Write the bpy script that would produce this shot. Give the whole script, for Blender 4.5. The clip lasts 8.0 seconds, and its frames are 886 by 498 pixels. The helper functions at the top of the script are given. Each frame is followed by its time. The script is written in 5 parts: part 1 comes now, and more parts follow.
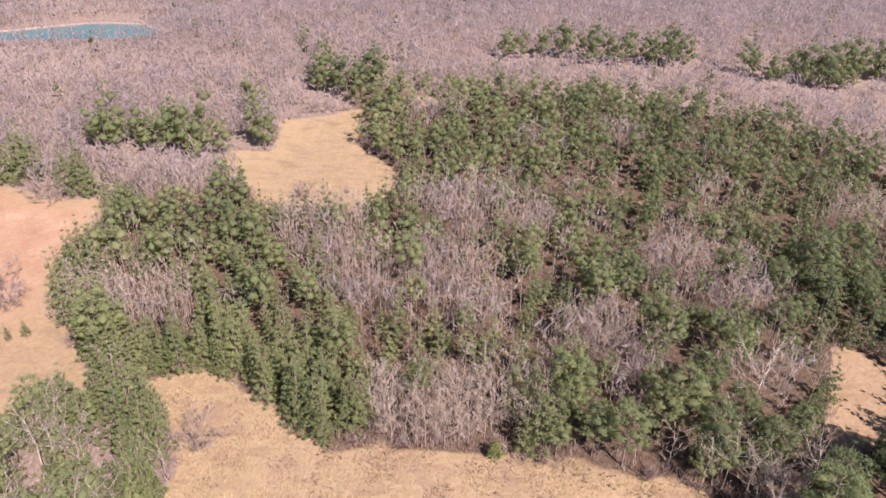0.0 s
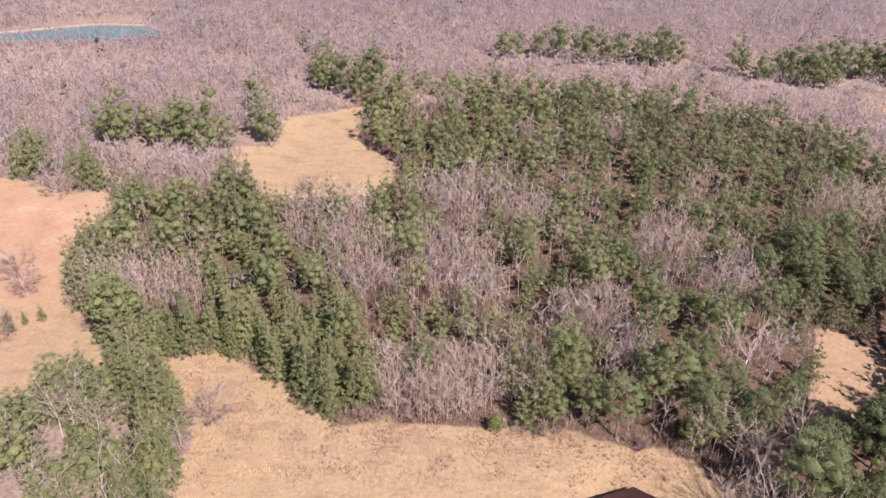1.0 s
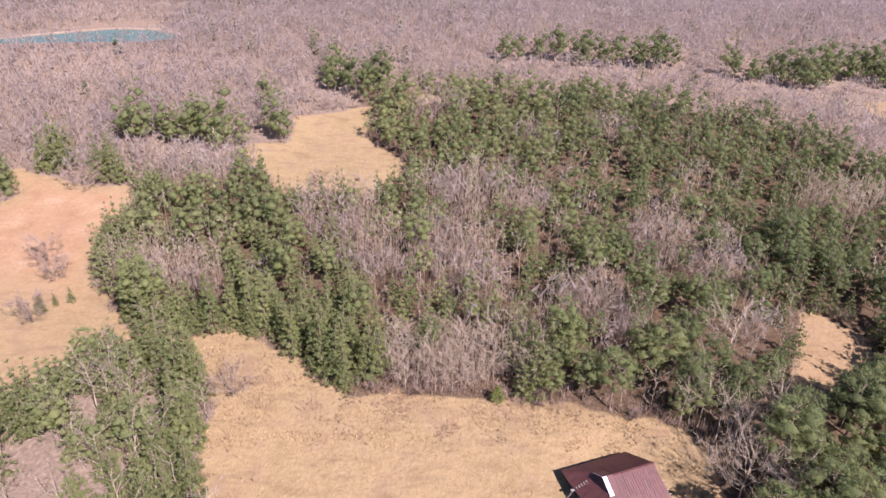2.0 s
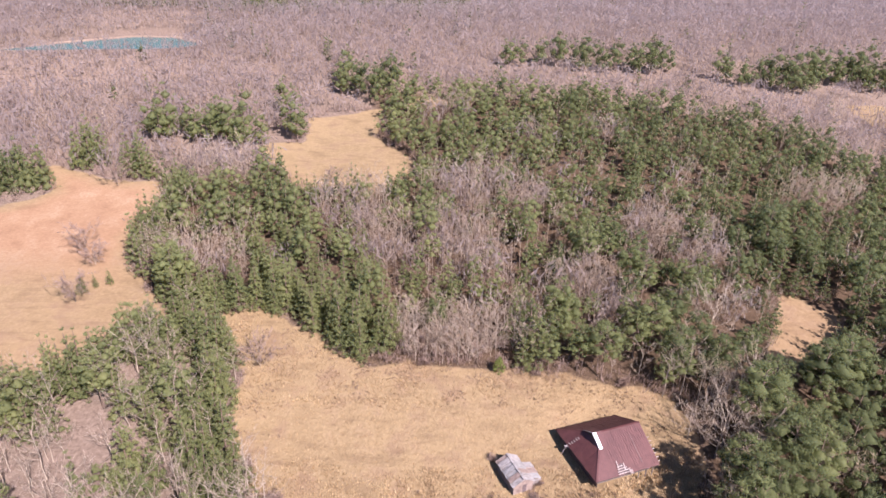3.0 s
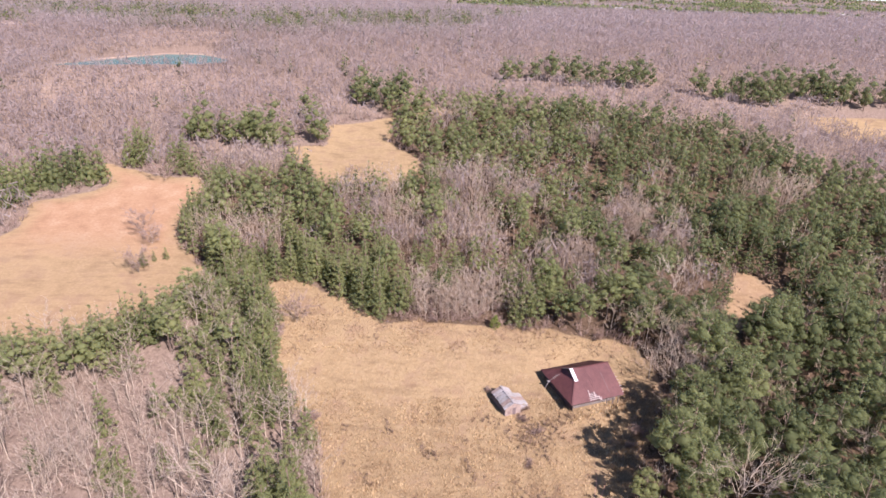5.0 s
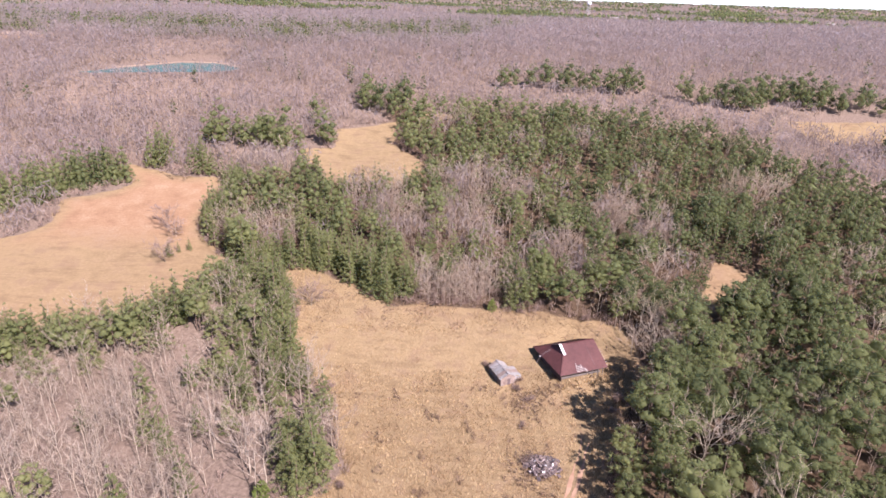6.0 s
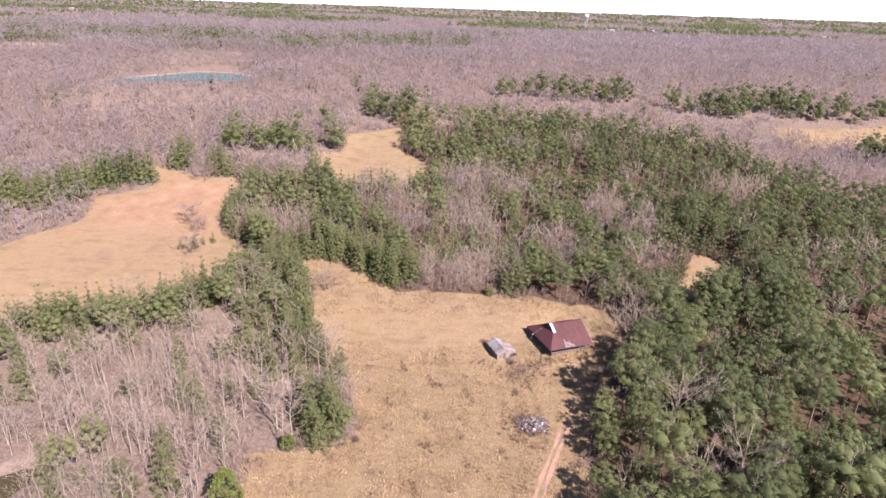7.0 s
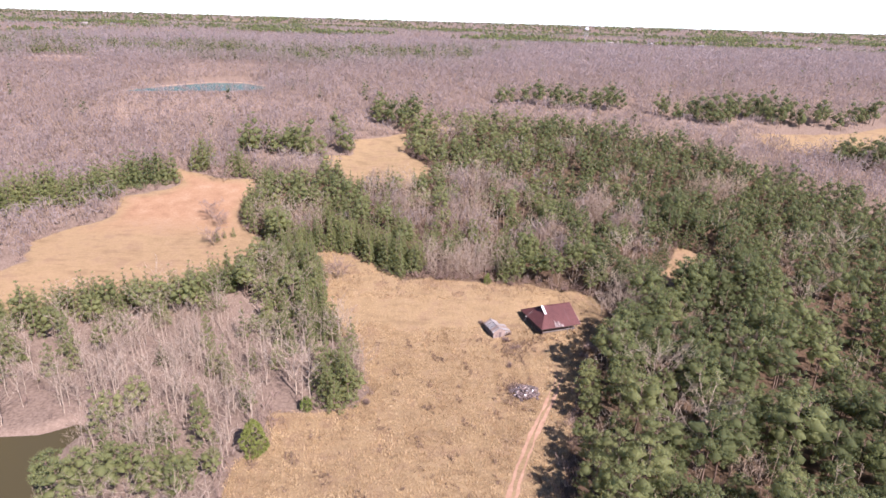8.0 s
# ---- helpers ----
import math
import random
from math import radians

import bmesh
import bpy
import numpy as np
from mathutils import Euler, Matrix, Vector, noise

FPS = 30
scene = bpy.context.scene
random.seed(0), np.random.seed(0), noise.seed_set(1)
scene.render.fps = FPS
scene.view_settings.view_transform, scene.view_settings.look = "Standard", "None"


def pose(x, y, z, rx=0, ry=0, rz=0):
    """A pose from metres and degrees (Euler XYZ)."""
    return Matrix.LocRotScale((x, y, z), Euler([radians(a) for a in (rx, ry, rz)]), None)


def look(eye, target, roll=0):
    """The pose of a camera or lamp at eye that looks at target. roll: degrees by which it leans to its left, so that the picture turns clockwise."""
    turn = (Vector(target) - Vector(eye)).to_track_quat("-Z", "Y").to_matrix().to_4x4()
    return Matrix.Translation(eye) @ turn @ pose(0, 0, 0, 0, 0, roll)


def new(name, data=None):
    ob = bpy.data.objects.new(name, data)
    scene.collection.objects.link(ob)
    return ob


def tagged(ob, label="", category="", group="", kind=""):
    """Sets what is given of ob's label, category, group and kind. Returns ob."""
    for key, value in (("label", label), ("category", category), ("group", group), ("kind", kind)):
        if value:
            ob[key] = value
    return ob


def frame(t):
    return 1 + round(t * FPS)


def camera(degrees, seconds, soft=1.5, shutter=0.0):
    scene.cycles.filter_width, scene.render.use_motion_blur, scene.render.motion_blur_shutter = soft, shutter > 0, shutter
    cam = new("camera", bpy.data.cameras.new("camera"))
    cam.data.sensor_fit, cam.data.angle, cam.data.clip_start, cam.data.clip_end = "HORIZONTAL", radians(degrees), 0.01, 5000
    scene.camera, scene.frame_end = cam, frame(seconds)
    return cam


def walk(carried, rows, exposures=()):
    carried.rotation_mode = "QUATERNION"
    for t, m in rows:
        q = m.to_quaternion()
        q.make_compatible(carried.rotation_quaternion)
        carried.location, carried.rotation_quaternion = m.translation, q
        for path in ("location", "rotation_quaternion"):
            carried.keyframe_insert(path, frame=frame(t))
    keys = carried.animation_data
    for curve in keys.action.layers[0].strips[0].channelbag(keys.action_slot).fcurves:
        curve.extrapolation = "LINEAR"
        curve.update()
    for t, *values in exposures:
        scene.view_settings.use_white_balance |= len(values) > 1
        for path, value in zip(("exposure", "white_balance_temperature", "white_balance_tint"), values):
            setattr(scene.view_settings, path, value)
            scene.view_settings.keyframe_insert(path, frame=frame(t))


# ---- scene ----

# ---- camera ----
cam = camera(71.0, 8.0)
PATH = [
    (0.0, 0.00, 0.00, 84.59, -0.07, -26.78, 1.56),
    (0.5, -0.77, -3.43, 84.02, -0.34, -26.49, 1.66),
    (1.0, -1.25, -6.83, 83.44, -0.58, -26.26, 1.67),
    (1.5, -1.68, -10.89, 82.97, -0.52, -25.99, 1.69),
    (3.0, -2.44, -30.23, 83.99, 0.11, -24.92, 1.60),
    (3.5, -2.66, -37.23, 84.20, 0.41, -24.49, 1.65),
    (4.0, -2.73, -44.49, 84.45, 0.48, -23.99, 1.73),
    (4.5, -2.83, -52.05, 84.99, 0.33, -23.55, 1.76),
    (5.0, -3.05, -60.05, 85.63, 0.37, -23.15, 1.81),
    (6.5, -3.62, -85.91, 87.94, 0.31, -22.00, 1.80),
    (7.0, -3.77, -95.94, 88.60, 0.39, -21.50, 1.85),
    (7.5, -3.42, -105.94, 89.05, 0.60, -21.04, 1.81),
    (8.0, -2.65, -115.50, 88.90, 0.81, -20.42, 1.72),
]


def aimed(x, y, z, yaw, pitch, roll):
    a, b = radians(yaw), radians(pitch)
    ahead = Vector((-math.sin(a) * math.cos(b), math.cos(a) * math.cos(b), math.sin(b)))
    return look((x, y, z), Vector((x, y, z)) + ahead, roll)


EXPOSURE, KELVIN, TINT = 1.49, 6040, 27
walk(cam, [(t, aimed(*row)) for t, *row in PATH], [(0.0, EXPOSURE, KELVIN, TINT), (8.0, EXPOSURE, KELVIN, TINT)])

# ---- daylight ----
SUN_AZIMUTH, SUN_HEIGHT = 142.0, 41.0   # degrees clockwise from +y; degrees above the horizon
world = bpy.data.worlds.new("sky")
scene.world = world
world.use_nodes = True
wn = world.node_tree.nodes
sky = wn.new("ShaderNodeTexSky")
sky.sky_type, sky.sun_disc = "NISHITA", False
sky.sun_elevation, sky.sun_rotation = radians(SUN_HEIGHT), radians(SUN_AZIMUTH)
sky.air_density, sky.dust_density, sky.ozone_density = 0.5, 0.0, 1.5
wn["Background"].inputs["Strength"].default_value = 0.088
world.node_tree.links.new(sky.outputs[0], wn["Background"].inputs["Color"])
lamp = bpy.data.lights.new("sun", "SUN")
lamp.energy, lamp.angle, lamp.color = 4.5, radians(0.5), (1.0, 0.94, 0.87)
sun = new("sun", lamp)
sa, sh = radians(SUN_AZIMUTH), radians(SUN_HEIGHT)
sun_from = Vector((math.sin(sa) * math.cos(sh), math.cos(sa) * math.cos(sh), math.sin(sh)))
sun.matrix_world = look(sun_from * 300 + Vector((0, 0, 50)), (0, 0, 50))


# ---- materials ----
def material(name):
    m = bpy.data.materials.new(name)
    m.use_nodes = True
    return m, m.node_tree.nodes, m.node_tree.links, m.node_tree.nodes["Principled BSDF"]


def ramp(nodes, stops):
    r = nodes.new("ShaderNodeValToRGB")
    while len(r.color_ramp.elements) < len(stops):
        r.color_ramp.elements.new(0.5)
    for e, (p, c) in zip(r.color_ramp.elements, stops):
        e.position, e.color = p, (*c, 1)
    return r


def noise_node(nodes, links, scale, detail=4.0, rough=0.55, coords=None, stretch=None):
    n = nodes.new("ShaderNodeTexNoise")
    n.inputs["Scale"].default_value, n.inputs["Detail"].default_value, n.inputs["Roughness"].default_value = scale, detail, rough
    if coords is None:
        coords = nodes.new("ShaderNodeNewGeometry").outputs["Position"]
    if stretch:
        mp = nodes.new("ShaderNodeMapping")
        mp.inputs["Scale"].default_value = stretch
        links.new(coords, mp.inputs["Vector"])
        coords = mp.outputs[0]
    links.new(coords, n.inputs["Vector"])
    return n.outputs["Fac"]


def mix_color(nodes, links, fac, a, b, blend="MIX"):
    m = nodes.new("ShaderNodeMix")
    m.data_type, m.blend_type = "RGBA", blend
    for v, sock in ((fac, m.inputs[0]), (a, m.inputs[6]), (b, m.inputs[7])):
        if isinstance(v, (int, float)):
            sock.default_value = v
        elif isinstance(v, tuple):
            sock.default_value = (*v, 1)
        else:
            links.new(v, sock)
    return m.outputs[2]


def math_node(nodes, links, op, a, b):
    m = nodes.new("ShaderNodeMath")
    m.operation = op
    for v, sock in ((a, m.inputs[0]), (b, m.inputs[1])):
        if isinstance(v, (int, float)):
            sock.default_value = v
        else:
            links.new(v, sock)
    return m.outputs[0]


def leaf_material(name, stops, through_light=0.35, rough=0.7, gaps=0.0):
    """Foliage or twigs: tone by tree (the attribute), by clump (island) and by place; some light passes through."""
    m, n, l, p = material(name)
    tone = n.new("ShaderNodeAttribute")
    tone.attribute_name = "tone"
    isl = n.new("ShaderNodeNewGeometry").outputs["Random Per Island"]
    info = n.new("ShaderNodeObjectInfo").outputs["Random"]
    v = math_node(n, l, "MULTIPLY", tone.outputs["Fac"], 0.74)
    v = math_node(n, l, "ADD", v, math_node(n, l, "MULTIPLY", isl, 0.16))
    v = math_node(n, l, "ADD", v, math_node(n, l, "MULTIPLY", info, 0.10))
    r = ramp(n, stops)
    l.new(v, r.inputs[0])
    l.new(r.outputs[0], p.inputs["Base Color"])
    p.inputs["Roughness"].default_value = rough
    p.inputs["Specular IOR Level"].default_value = 0.2
    if through_light:
        tr = n.new("ShaderNodeBsdfTranslucent")
        l.new(r.outputs[0], tr.inputs["Color"])
        mx = n.new("ShaderNodeMixShader")
        mx.inputs[0].default_value = through_light
        l.new(p.outputs[0], mx.inputs[1])
        l.new(tr.outputs[0], mx.inputs[2])
        l.new(mx.outputs[0], n["Material Output"].inputs["Surface"])
    if gaps:
        # twigs and needles too fine to build one by one: part of the light passes between them
        clear, lace = n.new("ShaderNodeBsdfTransparent"), n.new("ShaderNodeMixShader")
        lace.inputs[0].default_value = gaps
        l.new(mx.outputs[0], lace.inputs[1])
        l.new(clear.outputs[0], lace.inputs[2])
        l.new(lace.outputs[0], n["Material Output"].inputs["Surface"])
    return m


PINE_LEAF = leaf_material("pine_needles", [(0.0, (0.146, 0.168, 0.073)), (0.35, (0.217, 0.239, 0.099)), (0.7, (0.282, 0.300, 0.126)), (1.0, (0.380, 0.388, 0.163))], 0.58, 0.75, 0.36)
CEDAR_LEAF = leaf_material("cedar_needles", [(0.0, (0.07, 0.10, 0.03)), (0.5, (0.13, 0.165, 0.04)), (1.0, (0.22, 0.23, 0.06))], 0.3)
TWIG = leaf_material("bare_twigs", [(0.0, (0.33, 0.248, 0.182)), (0.4, (0.43, 0.333, 0.245)), (0.7, (0.515, 0.408, 0.306)), (1.0, (0.60, 0.485, 0.37))], 0.5, 0.8, 0.3)
TWIG_HAZE = leaf_material("fine_twigs", [(0.0, (0.310, 0.244, 0.214)), (0.4, (0.348, 0.277, 0.244)), (0.7, (0.383, 0.308, 0.273)), (1.0, (0.425, 0.347, 0.311))], 0.55, 0.85, 0.36)
BRUSH = leaf_material("shrub_twigs", [(0.0, (0.17, 0.117, 0.092)), (0.5, (0.31, 0.222, 0.176)), (1.0, (0.42, 0.315, 0.255))], 0.3)
WEED = leaf_material("dead_weeds", [(0.0, (0.21, 0.142, 0.096)), (0.5, (0.31, 0.216, 0.146)), (1.0, (0.42, 0.305, 0.205))], 0.3)
GRASS = leaf_material("dry_grass", [(0.0, (0.30, 0.200, 0.114)), (0.3, (0.42, 0.295, 0.165)), (0.65, (0.55, 0.408, 0.232)), (1.0, (0.68, 0.525, 0.318))], 0.5)


def bark_material(name, dark, light):
    m, n, l, p = material(name)
    f = noise_node(n, l, 1.6, 5, 0.6, stretch=(3, 3, 0.7))
    r = ramp(n, [(0.3, dark), (0.75, light)])
    l.new(f, r.inputs[0])
    l.new(r.outputs[0], p.inputs["Base Color"])
    p.inputs["Roughness"].default_value = 0.9
    return m


PINE_BARK = bark_material("pine_bark", (0.10, 0.065, 0.045), (0.24, 0.165, 0.12))
PALE_BARK = bark_material("pale_bark", (0.20, 0.152, 0.108), (0.47, 0.38, 0.285))


def ground_material():
    """Leaf litter under the woods; dry grass, reddish soil and sand by the cover attribute (red, green, blue); a darker
    floor inside the pine wood (alpha).
    """
    m, n, l, p = material("ground_cover")
    cover = n.new("ShaderNodeAttribute")
    cover.attribute_name = "cover"
    sep = n.new("ShaderNodeSeparateColor")
    l.new(cover.outputs["Color"], sep.inputs[0])
    fine, mid, wide = noise_node(n, l, 1.3, 6, 0.65), noise_node(n, l, 0.16, 5, 0.6), noise_node(n, l, 0.03, 4, 0.5)
    litter = ramp(n, [(0.3, (0.120, 0.085, 0.062)), (0.5, (0.180, 0.130, 0.097)), (0.72, (0.255, 0.188, 0.143))])
    l.new(fine, litter.inputs[0])
    straw = ramp(n, [(0.28, (0.158, 0.104, 0.055)), (0.5, (0.250, 0.174, 0.092)), (0.72, (0.345, 0.255, 0.146))])
    l.new(math_node(n, l, "ADD", math_node(n, l, "MULTIPLY", fine, 0.45), math_node(n, l, "MULTIPLY", mid, 0.55)), straw.inputs[0])
    stain = ramp(n, [(0.42, (0, 0, 0)), (0.62, (1, 1, 1))])
    l.new(wide, stain.inputs[0])
    streak = ramp(n, [(0.5, (0, 0, 0)), (0.7, (1, 1, 1))])
    l.new(noise_node(n, l, 0.35, 5, 0.65, stretch=(0.35, 1.3, 1.0)), streak.inputs[0])
    brown = mix_color(n, l, math_node(n, l, "MULTIPLY", stain.outputs[0], 0.55), straw.outputs[0], (0.285, 0.200, 0.106))
    brown = mix_color(n, l, math_node(n, l, "MULTIPLY", streak.outputs[0], 0.7), brown, (0.150, 0.098, 0.055))
    patch = ramp(n, [(0.5, (0, 0, 0)), (0.66, (1, 1, 1))])
    l.new(mid, patch.inputs[0])
    grass = mix_color(n, l, math_node(n, l, "MULTIPLY", patch.outputs[0], 0.6), brown, (0.175, 0.107, 0.066))
    rust = ramp(n, [(0.32, (0.215, 0.118, 0.068)), (0.52, (0.295, 0.172, 0.10)), (0.7, (0.36, 0.25, 0.155))])
    l.new(math_node(n, l, "ADD", math_node(n, l, "MULTIPLY", fine, 0.4), math_node(n, l, "MULTIPLY", mid, 0.6)), rust.inputs[0])
    soil = mix_color(n, l, sep.outputs[1], grass, rust.outputs[0])
    edge = math_node(n, l, "ADD", sep.outputs[0], math_node(n, l, "MULTIPLY", math_node(n, l, "SUBTRACT", mid, 0.5), 0.7))
    sharp = ramp(n, [(0.35, (0, 0, 0)), (0.6, (1, 1, 1))])
    l.new(edge, sharp.inputs[0])
    # darker floor colour inside the pine wood outline, by the cover's alpha
    pine_floor = ramp(n, [(0.3, (0.055, 0.036, 0.022)), (0.5, (0.085, 0.055, 0.034)), (0.72, (0.13, 0.088, 0.056))])
    l.new(fine, pine_floor.inputs[0])
    bed = mix_color(n, l, cover.outputs["Alpha"], litter.outputs[0], pine_floor.outputs[0])
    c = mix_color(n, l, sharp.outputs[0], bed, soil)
    sand = ramp(n, [(0.3, (0.28, 0.195, 0.14)), (0.7, (0.40, 0.30, 0.22))])
    l.new(mid, sand.inputs[0])
    c = mix_color(n, l, sep.outputs[2], c, sand.outputs[0])
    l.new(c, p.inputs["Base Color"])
    p.inputs["Roughness"].default_value = 1.0
    p.inputs["Specular IOR Level"].default_value = 0.1
    b = n.new("ShaderNodeBump")
    b.inputs["Strength"].default_value, b.inputs["Distance"].default_value = 0.6, 0.4
    l.new(fine, b.inputs["Height"])
    l.new(b.outputs[0], p.inputs["Normal"])
    return m


def plain_material(name, dark, light, scale=2.0, rough=0.8, metal=0.0, stretch=None, bump=0.0):
    m, n, l, p = material(name)
    co = n.new("ShaderNodeTexCoord").outputs["Object"]
    f = noise_node(n, l, scale, 5, 0.62, coords=co, stretch=stretch)
    g = noise_node(n, l, scale * 0.2, 3, 0.5, coords=co)
    r = ramp(n, [(0.35, dark), (0.68, light)])
    l.new(math_node(n, l, "ADD", math_node(n, l, "MULTIPLY", f, 0.6), math_node(n, l, "MULTIPLY", g, 0.4)), r.inputs[0])
    l.new(r.outputs[0], p.inputs["Base Color"])
    p.inputs["Roughness"].default_value, p.inputs["Metallic"].default_value = rough, metal
    if bump:
        b = n.new("ShaderNodeBump")
        b.inputs["Strength"].default_value = bump
        l.new(f, b.inputs["Height"])
        l.new(b.outputs[0], p.inputs["Normal"])
    return m


def water_material(name, colour, rough):
    m, n, l, p = material(name)
    p.inputs["Base Color"].default_value = (*colour, 1)
    p.inputs["Roughness"].default_value = rough
    p.inputs["IOR"].default_value = 1.33
    p.inputs["Specular IOR Level"].default_value = 0.35
    b = n.new("ShaderNodeBump")
    b.inputs["Strength"].default_value, b.inputs["Distance"].default_value = 0.15, 0.1
    l.new(noise_node(n, l, 0.9, 3, 0.5), b.inputs["Height"])
    l.new(b.outputs[0], p.inputs["Normal"])
    return m


GROUND = ground_material()
RUST_ROOF = plain_material("rusted_red_roof", (0.068, 0.021, 0.0185), (0.118, 0.042, 0.036), 1.2, 0.6, 0.0, (1, 1, 1), 0.1)
GREY_TIN = plain_material("weathered_tin", (0.13, 0.108, 0.095), (0.46, 0.42, 0.39), 1.4, 0.6, 0.0, (1, 3, 1), 0.2)
PALE_TIN = plain_material("pale_tin", (0.14, 0.128, 0.118), (0.39, 0.365, 0.34), 1.8, 0.5, 0.0, (1, 3, 1), 0.2)
RUSTY_TIN = plain_material("rusty_tin", (0.15, 0.10, 0.08), (0.36, 0.28, 0.23), 1.6, 0.7, 0.0, (1, 2, 1), 0.2)
GREY_BOARD = plain_material("grey_boards", (0.09, 0.07, 0.06), (0.2, 0.165, 0.145), 3.0, 0.9, 0.0, (4, 4, 0.5), 0.2)
DARK_BOARD = plain_material("dark_boards", (0.04, 0.025, 0.02), (0.11, 0.07, 0.055), 3.0, 0.9, 0.0, (4, 4, 0.5), 0.2)
PALE_BOARD = plain_material("pale_boards", (0.28, 0.21, 0.185), (0.48, 0.40, 0.365), 3.0, 0.8)
WHITE_PAINT = plain_material("white_paint", (0.55, 0.54, 0.53), (0.74, 0.73, 0.72), 2.0, 0.6)
RED_SOIL = plain_material("red_soil", (0.27, 0.15, 0.09), (0.38, 0.24, 0.155), 0.9, 1.0, 0.0, None, 0.3)
# charred rubble; also the painted shade of the roof hole and shed door
CHAR_AND_SHADE = plain_material("charred_wood_and_shade", (0.05, 0.04, 0.04), (0.16, 0.11, 0.10), 3.0, 0.95)
POND_WATER = water_material("brown_pond_water", (0.062, 0.050, 0.022), 0.15)
BLUE_WATER = water_material("blue_pond_water", (0.05, 0.145, 0.14), 0.25)

# ---- plan: outlines in metres ----
HOUSE_FIELD = [(-60, 93), (-46, 98), (-35, 92), (-29, 87.5), (-20, 80), (-9, 81.5), (10, 79.8), (23, 79), (37, 76.5), (45, 73.5), (48.5, 64.5), (45.5, 54.6), (38, 41.4), (31.5, 27.7), (28.5, 15.6), (26, 4.8), (21.5, -11.8), (14, -60),
               (-48, -60), (-46.5, -15.7), (-49.5, -5.5), (-43, -1.7), (-44, 5.7), (-45.5, 13), (-37.5, 14.5), (-26.5, 16.5), (-22.5, 22), (-26.5, 34.6), (-30, 47.4), (-38, 53), (-43, 63.6), (-44, 77), (-50, 87)]
WEST_FIELD = [(-133, 163.5), (-120, 160.5), (-107, 156), (-91.5, 155.5), (-88.5, 141), (-89.5, 128.5), (-86, 117), (-79.5, 108), (-73.5, 102), (-66, 95), (-62, 90), (-77, 80), (-84, 72), (-97, 66), (-114, 61.5), (-136, 53),
              (-175, 48), (-170, 60), (-151, 83), (-157, 95.8), (-151.5, 106), (-138, 118), (-142.5, 135), (-126.5, 143.5), (-123.5, 149)]
NORTH_FIELD = [(-53, 199), (-36, 203.5), (-25, 208), (-26, 200), (-28, 187), (-22, 180), (-14, 174), (-14, 160), (-22, 153), (-34, 152), (-47, 154), (-55, 161), (-63, 170), (-66, 180), (-52, 182)]
NORTH_STRIP = [(-20, 211), (-14, 215), (-2, 215.5), (-2, 211), (-17, 207.5)]
EAST_CLEARING = [(83, 109), (88, 107), (95, 101), (90, 94), (82, 87), (73, 81), (67, 79), (73, 91), (78, 99)]
FAR_FIELD = [(155, 219), (205, 219.5), (233, 231), (300, 238), (300, 207), (221, 203), (196, 202), (172, 199), (158, 205)]
LANE = [(36, 164), (47, 165), (61, 161), (82, 155.5), (102, 153.5), (102, 150.5), (82, 152), (61, 157), (47, 161), (36, 162)]
FAR_POND = [(-190, 229), (-180, 252), (-158, 288), (-138, 290), (-118, 272), (-117, 258), (-127, 247), (-147, 242), (-172, 233)]
NEAR_POND = [(-114, -1), (-104, 1.4), (-97, 3.2), (-91.5, 8), (-85, 8.5), (-88, -3), (-83, -12), (-79, -26), (-100, -60), (-150, -60), (-150, -14)]
PINE_WOOD = [(-93, 155), (-90, 141), (-91, 128), (-87, 116), (-80, 107), (-66, 95), (-60, 93), (-46, 98), (-35, 91), (-20, 79), (10, 79), (37, 75), (48, 64), (36, 41), (28, 15), (21, -12), (14, -60),
             (320, -60), (320, 60), (178, 139), (160, 159), (134, 176), (122, 196), (97, 208), (54, 216), (16, 217), (-17, 219), (-35, 221), (-30, 205), (-60, 164)]
WEST_WOOD = [(-60, 93), (-50, 87), (-43, 77), (-42, 63), (-37, 53), (-29, 47), (-25, 34), (-21, 22), (-26, 16), (-45, 12), (-42, -2), (-46, -16), (-47, -60), (-210, -60), (-210, 46), (-136, 53), (-114, 61), (-97, 66), (-84, 72), (-77, 80), (-62, 90)]
# ellipses: centre x, y and half-widths
BARE_MID = [(-72, 116, 10, 6), (-59, 111, 8, 8), (-45, 88, 4, 4), (-29, 139, 10, 9), (-17, 122, 11, 10), (7, 151, 17, 8), (20, 146, 8, 8), (3, 126, 10, 9), (6, 112, 9, 7), (-4, 87, 9, 8), (5, 86, 9, 8), (14, 89, 7, 9),
            (33, 104, 11, 9), (35, 99, 8, 8), (59, 127, 14, 9), (65, 118, 9, 8), (-3, 199, 10, 5), (26, 184, 4, 4), (54, 186, 6, 4), (-75, 160, 12, 8)]
BARE_EAST = [(58, 89, 4, 4), (46, 71, 5, 5), (53.5, 70, 6, 5), (112, 151, 14, 8), (75, 159, 4, 4), (53.5, 59, 5, 4), (68, 53, 6, 5), (48.5, 23, 4, 4), (45.5, -0.5, 4, 3), (53, -2, 4, 3), (125, 81, 5, 5), (79.5, 37.5, 4, 4), (123, 100, 5, 4), (60, -10, 4, 3), (46.5, 58, 6.5, 8), (44, 46, 4, 4)]
PINES_WEST = [(-132, 152, 8, 6), (-143, 148, 9, 7), (-152, 138, 9, 7), (-163, 132, 10, 7), (-174, 126, 9, 7), (-182, 118, 8, 6), (-102, 181, 6, 4), (-86, 179.5, 9, 4), (-72, 180, 7, 5), (-57, 182, 6, 4.5), (-119, 166, 4, 4), (-98, 159, 6, 3.5)]
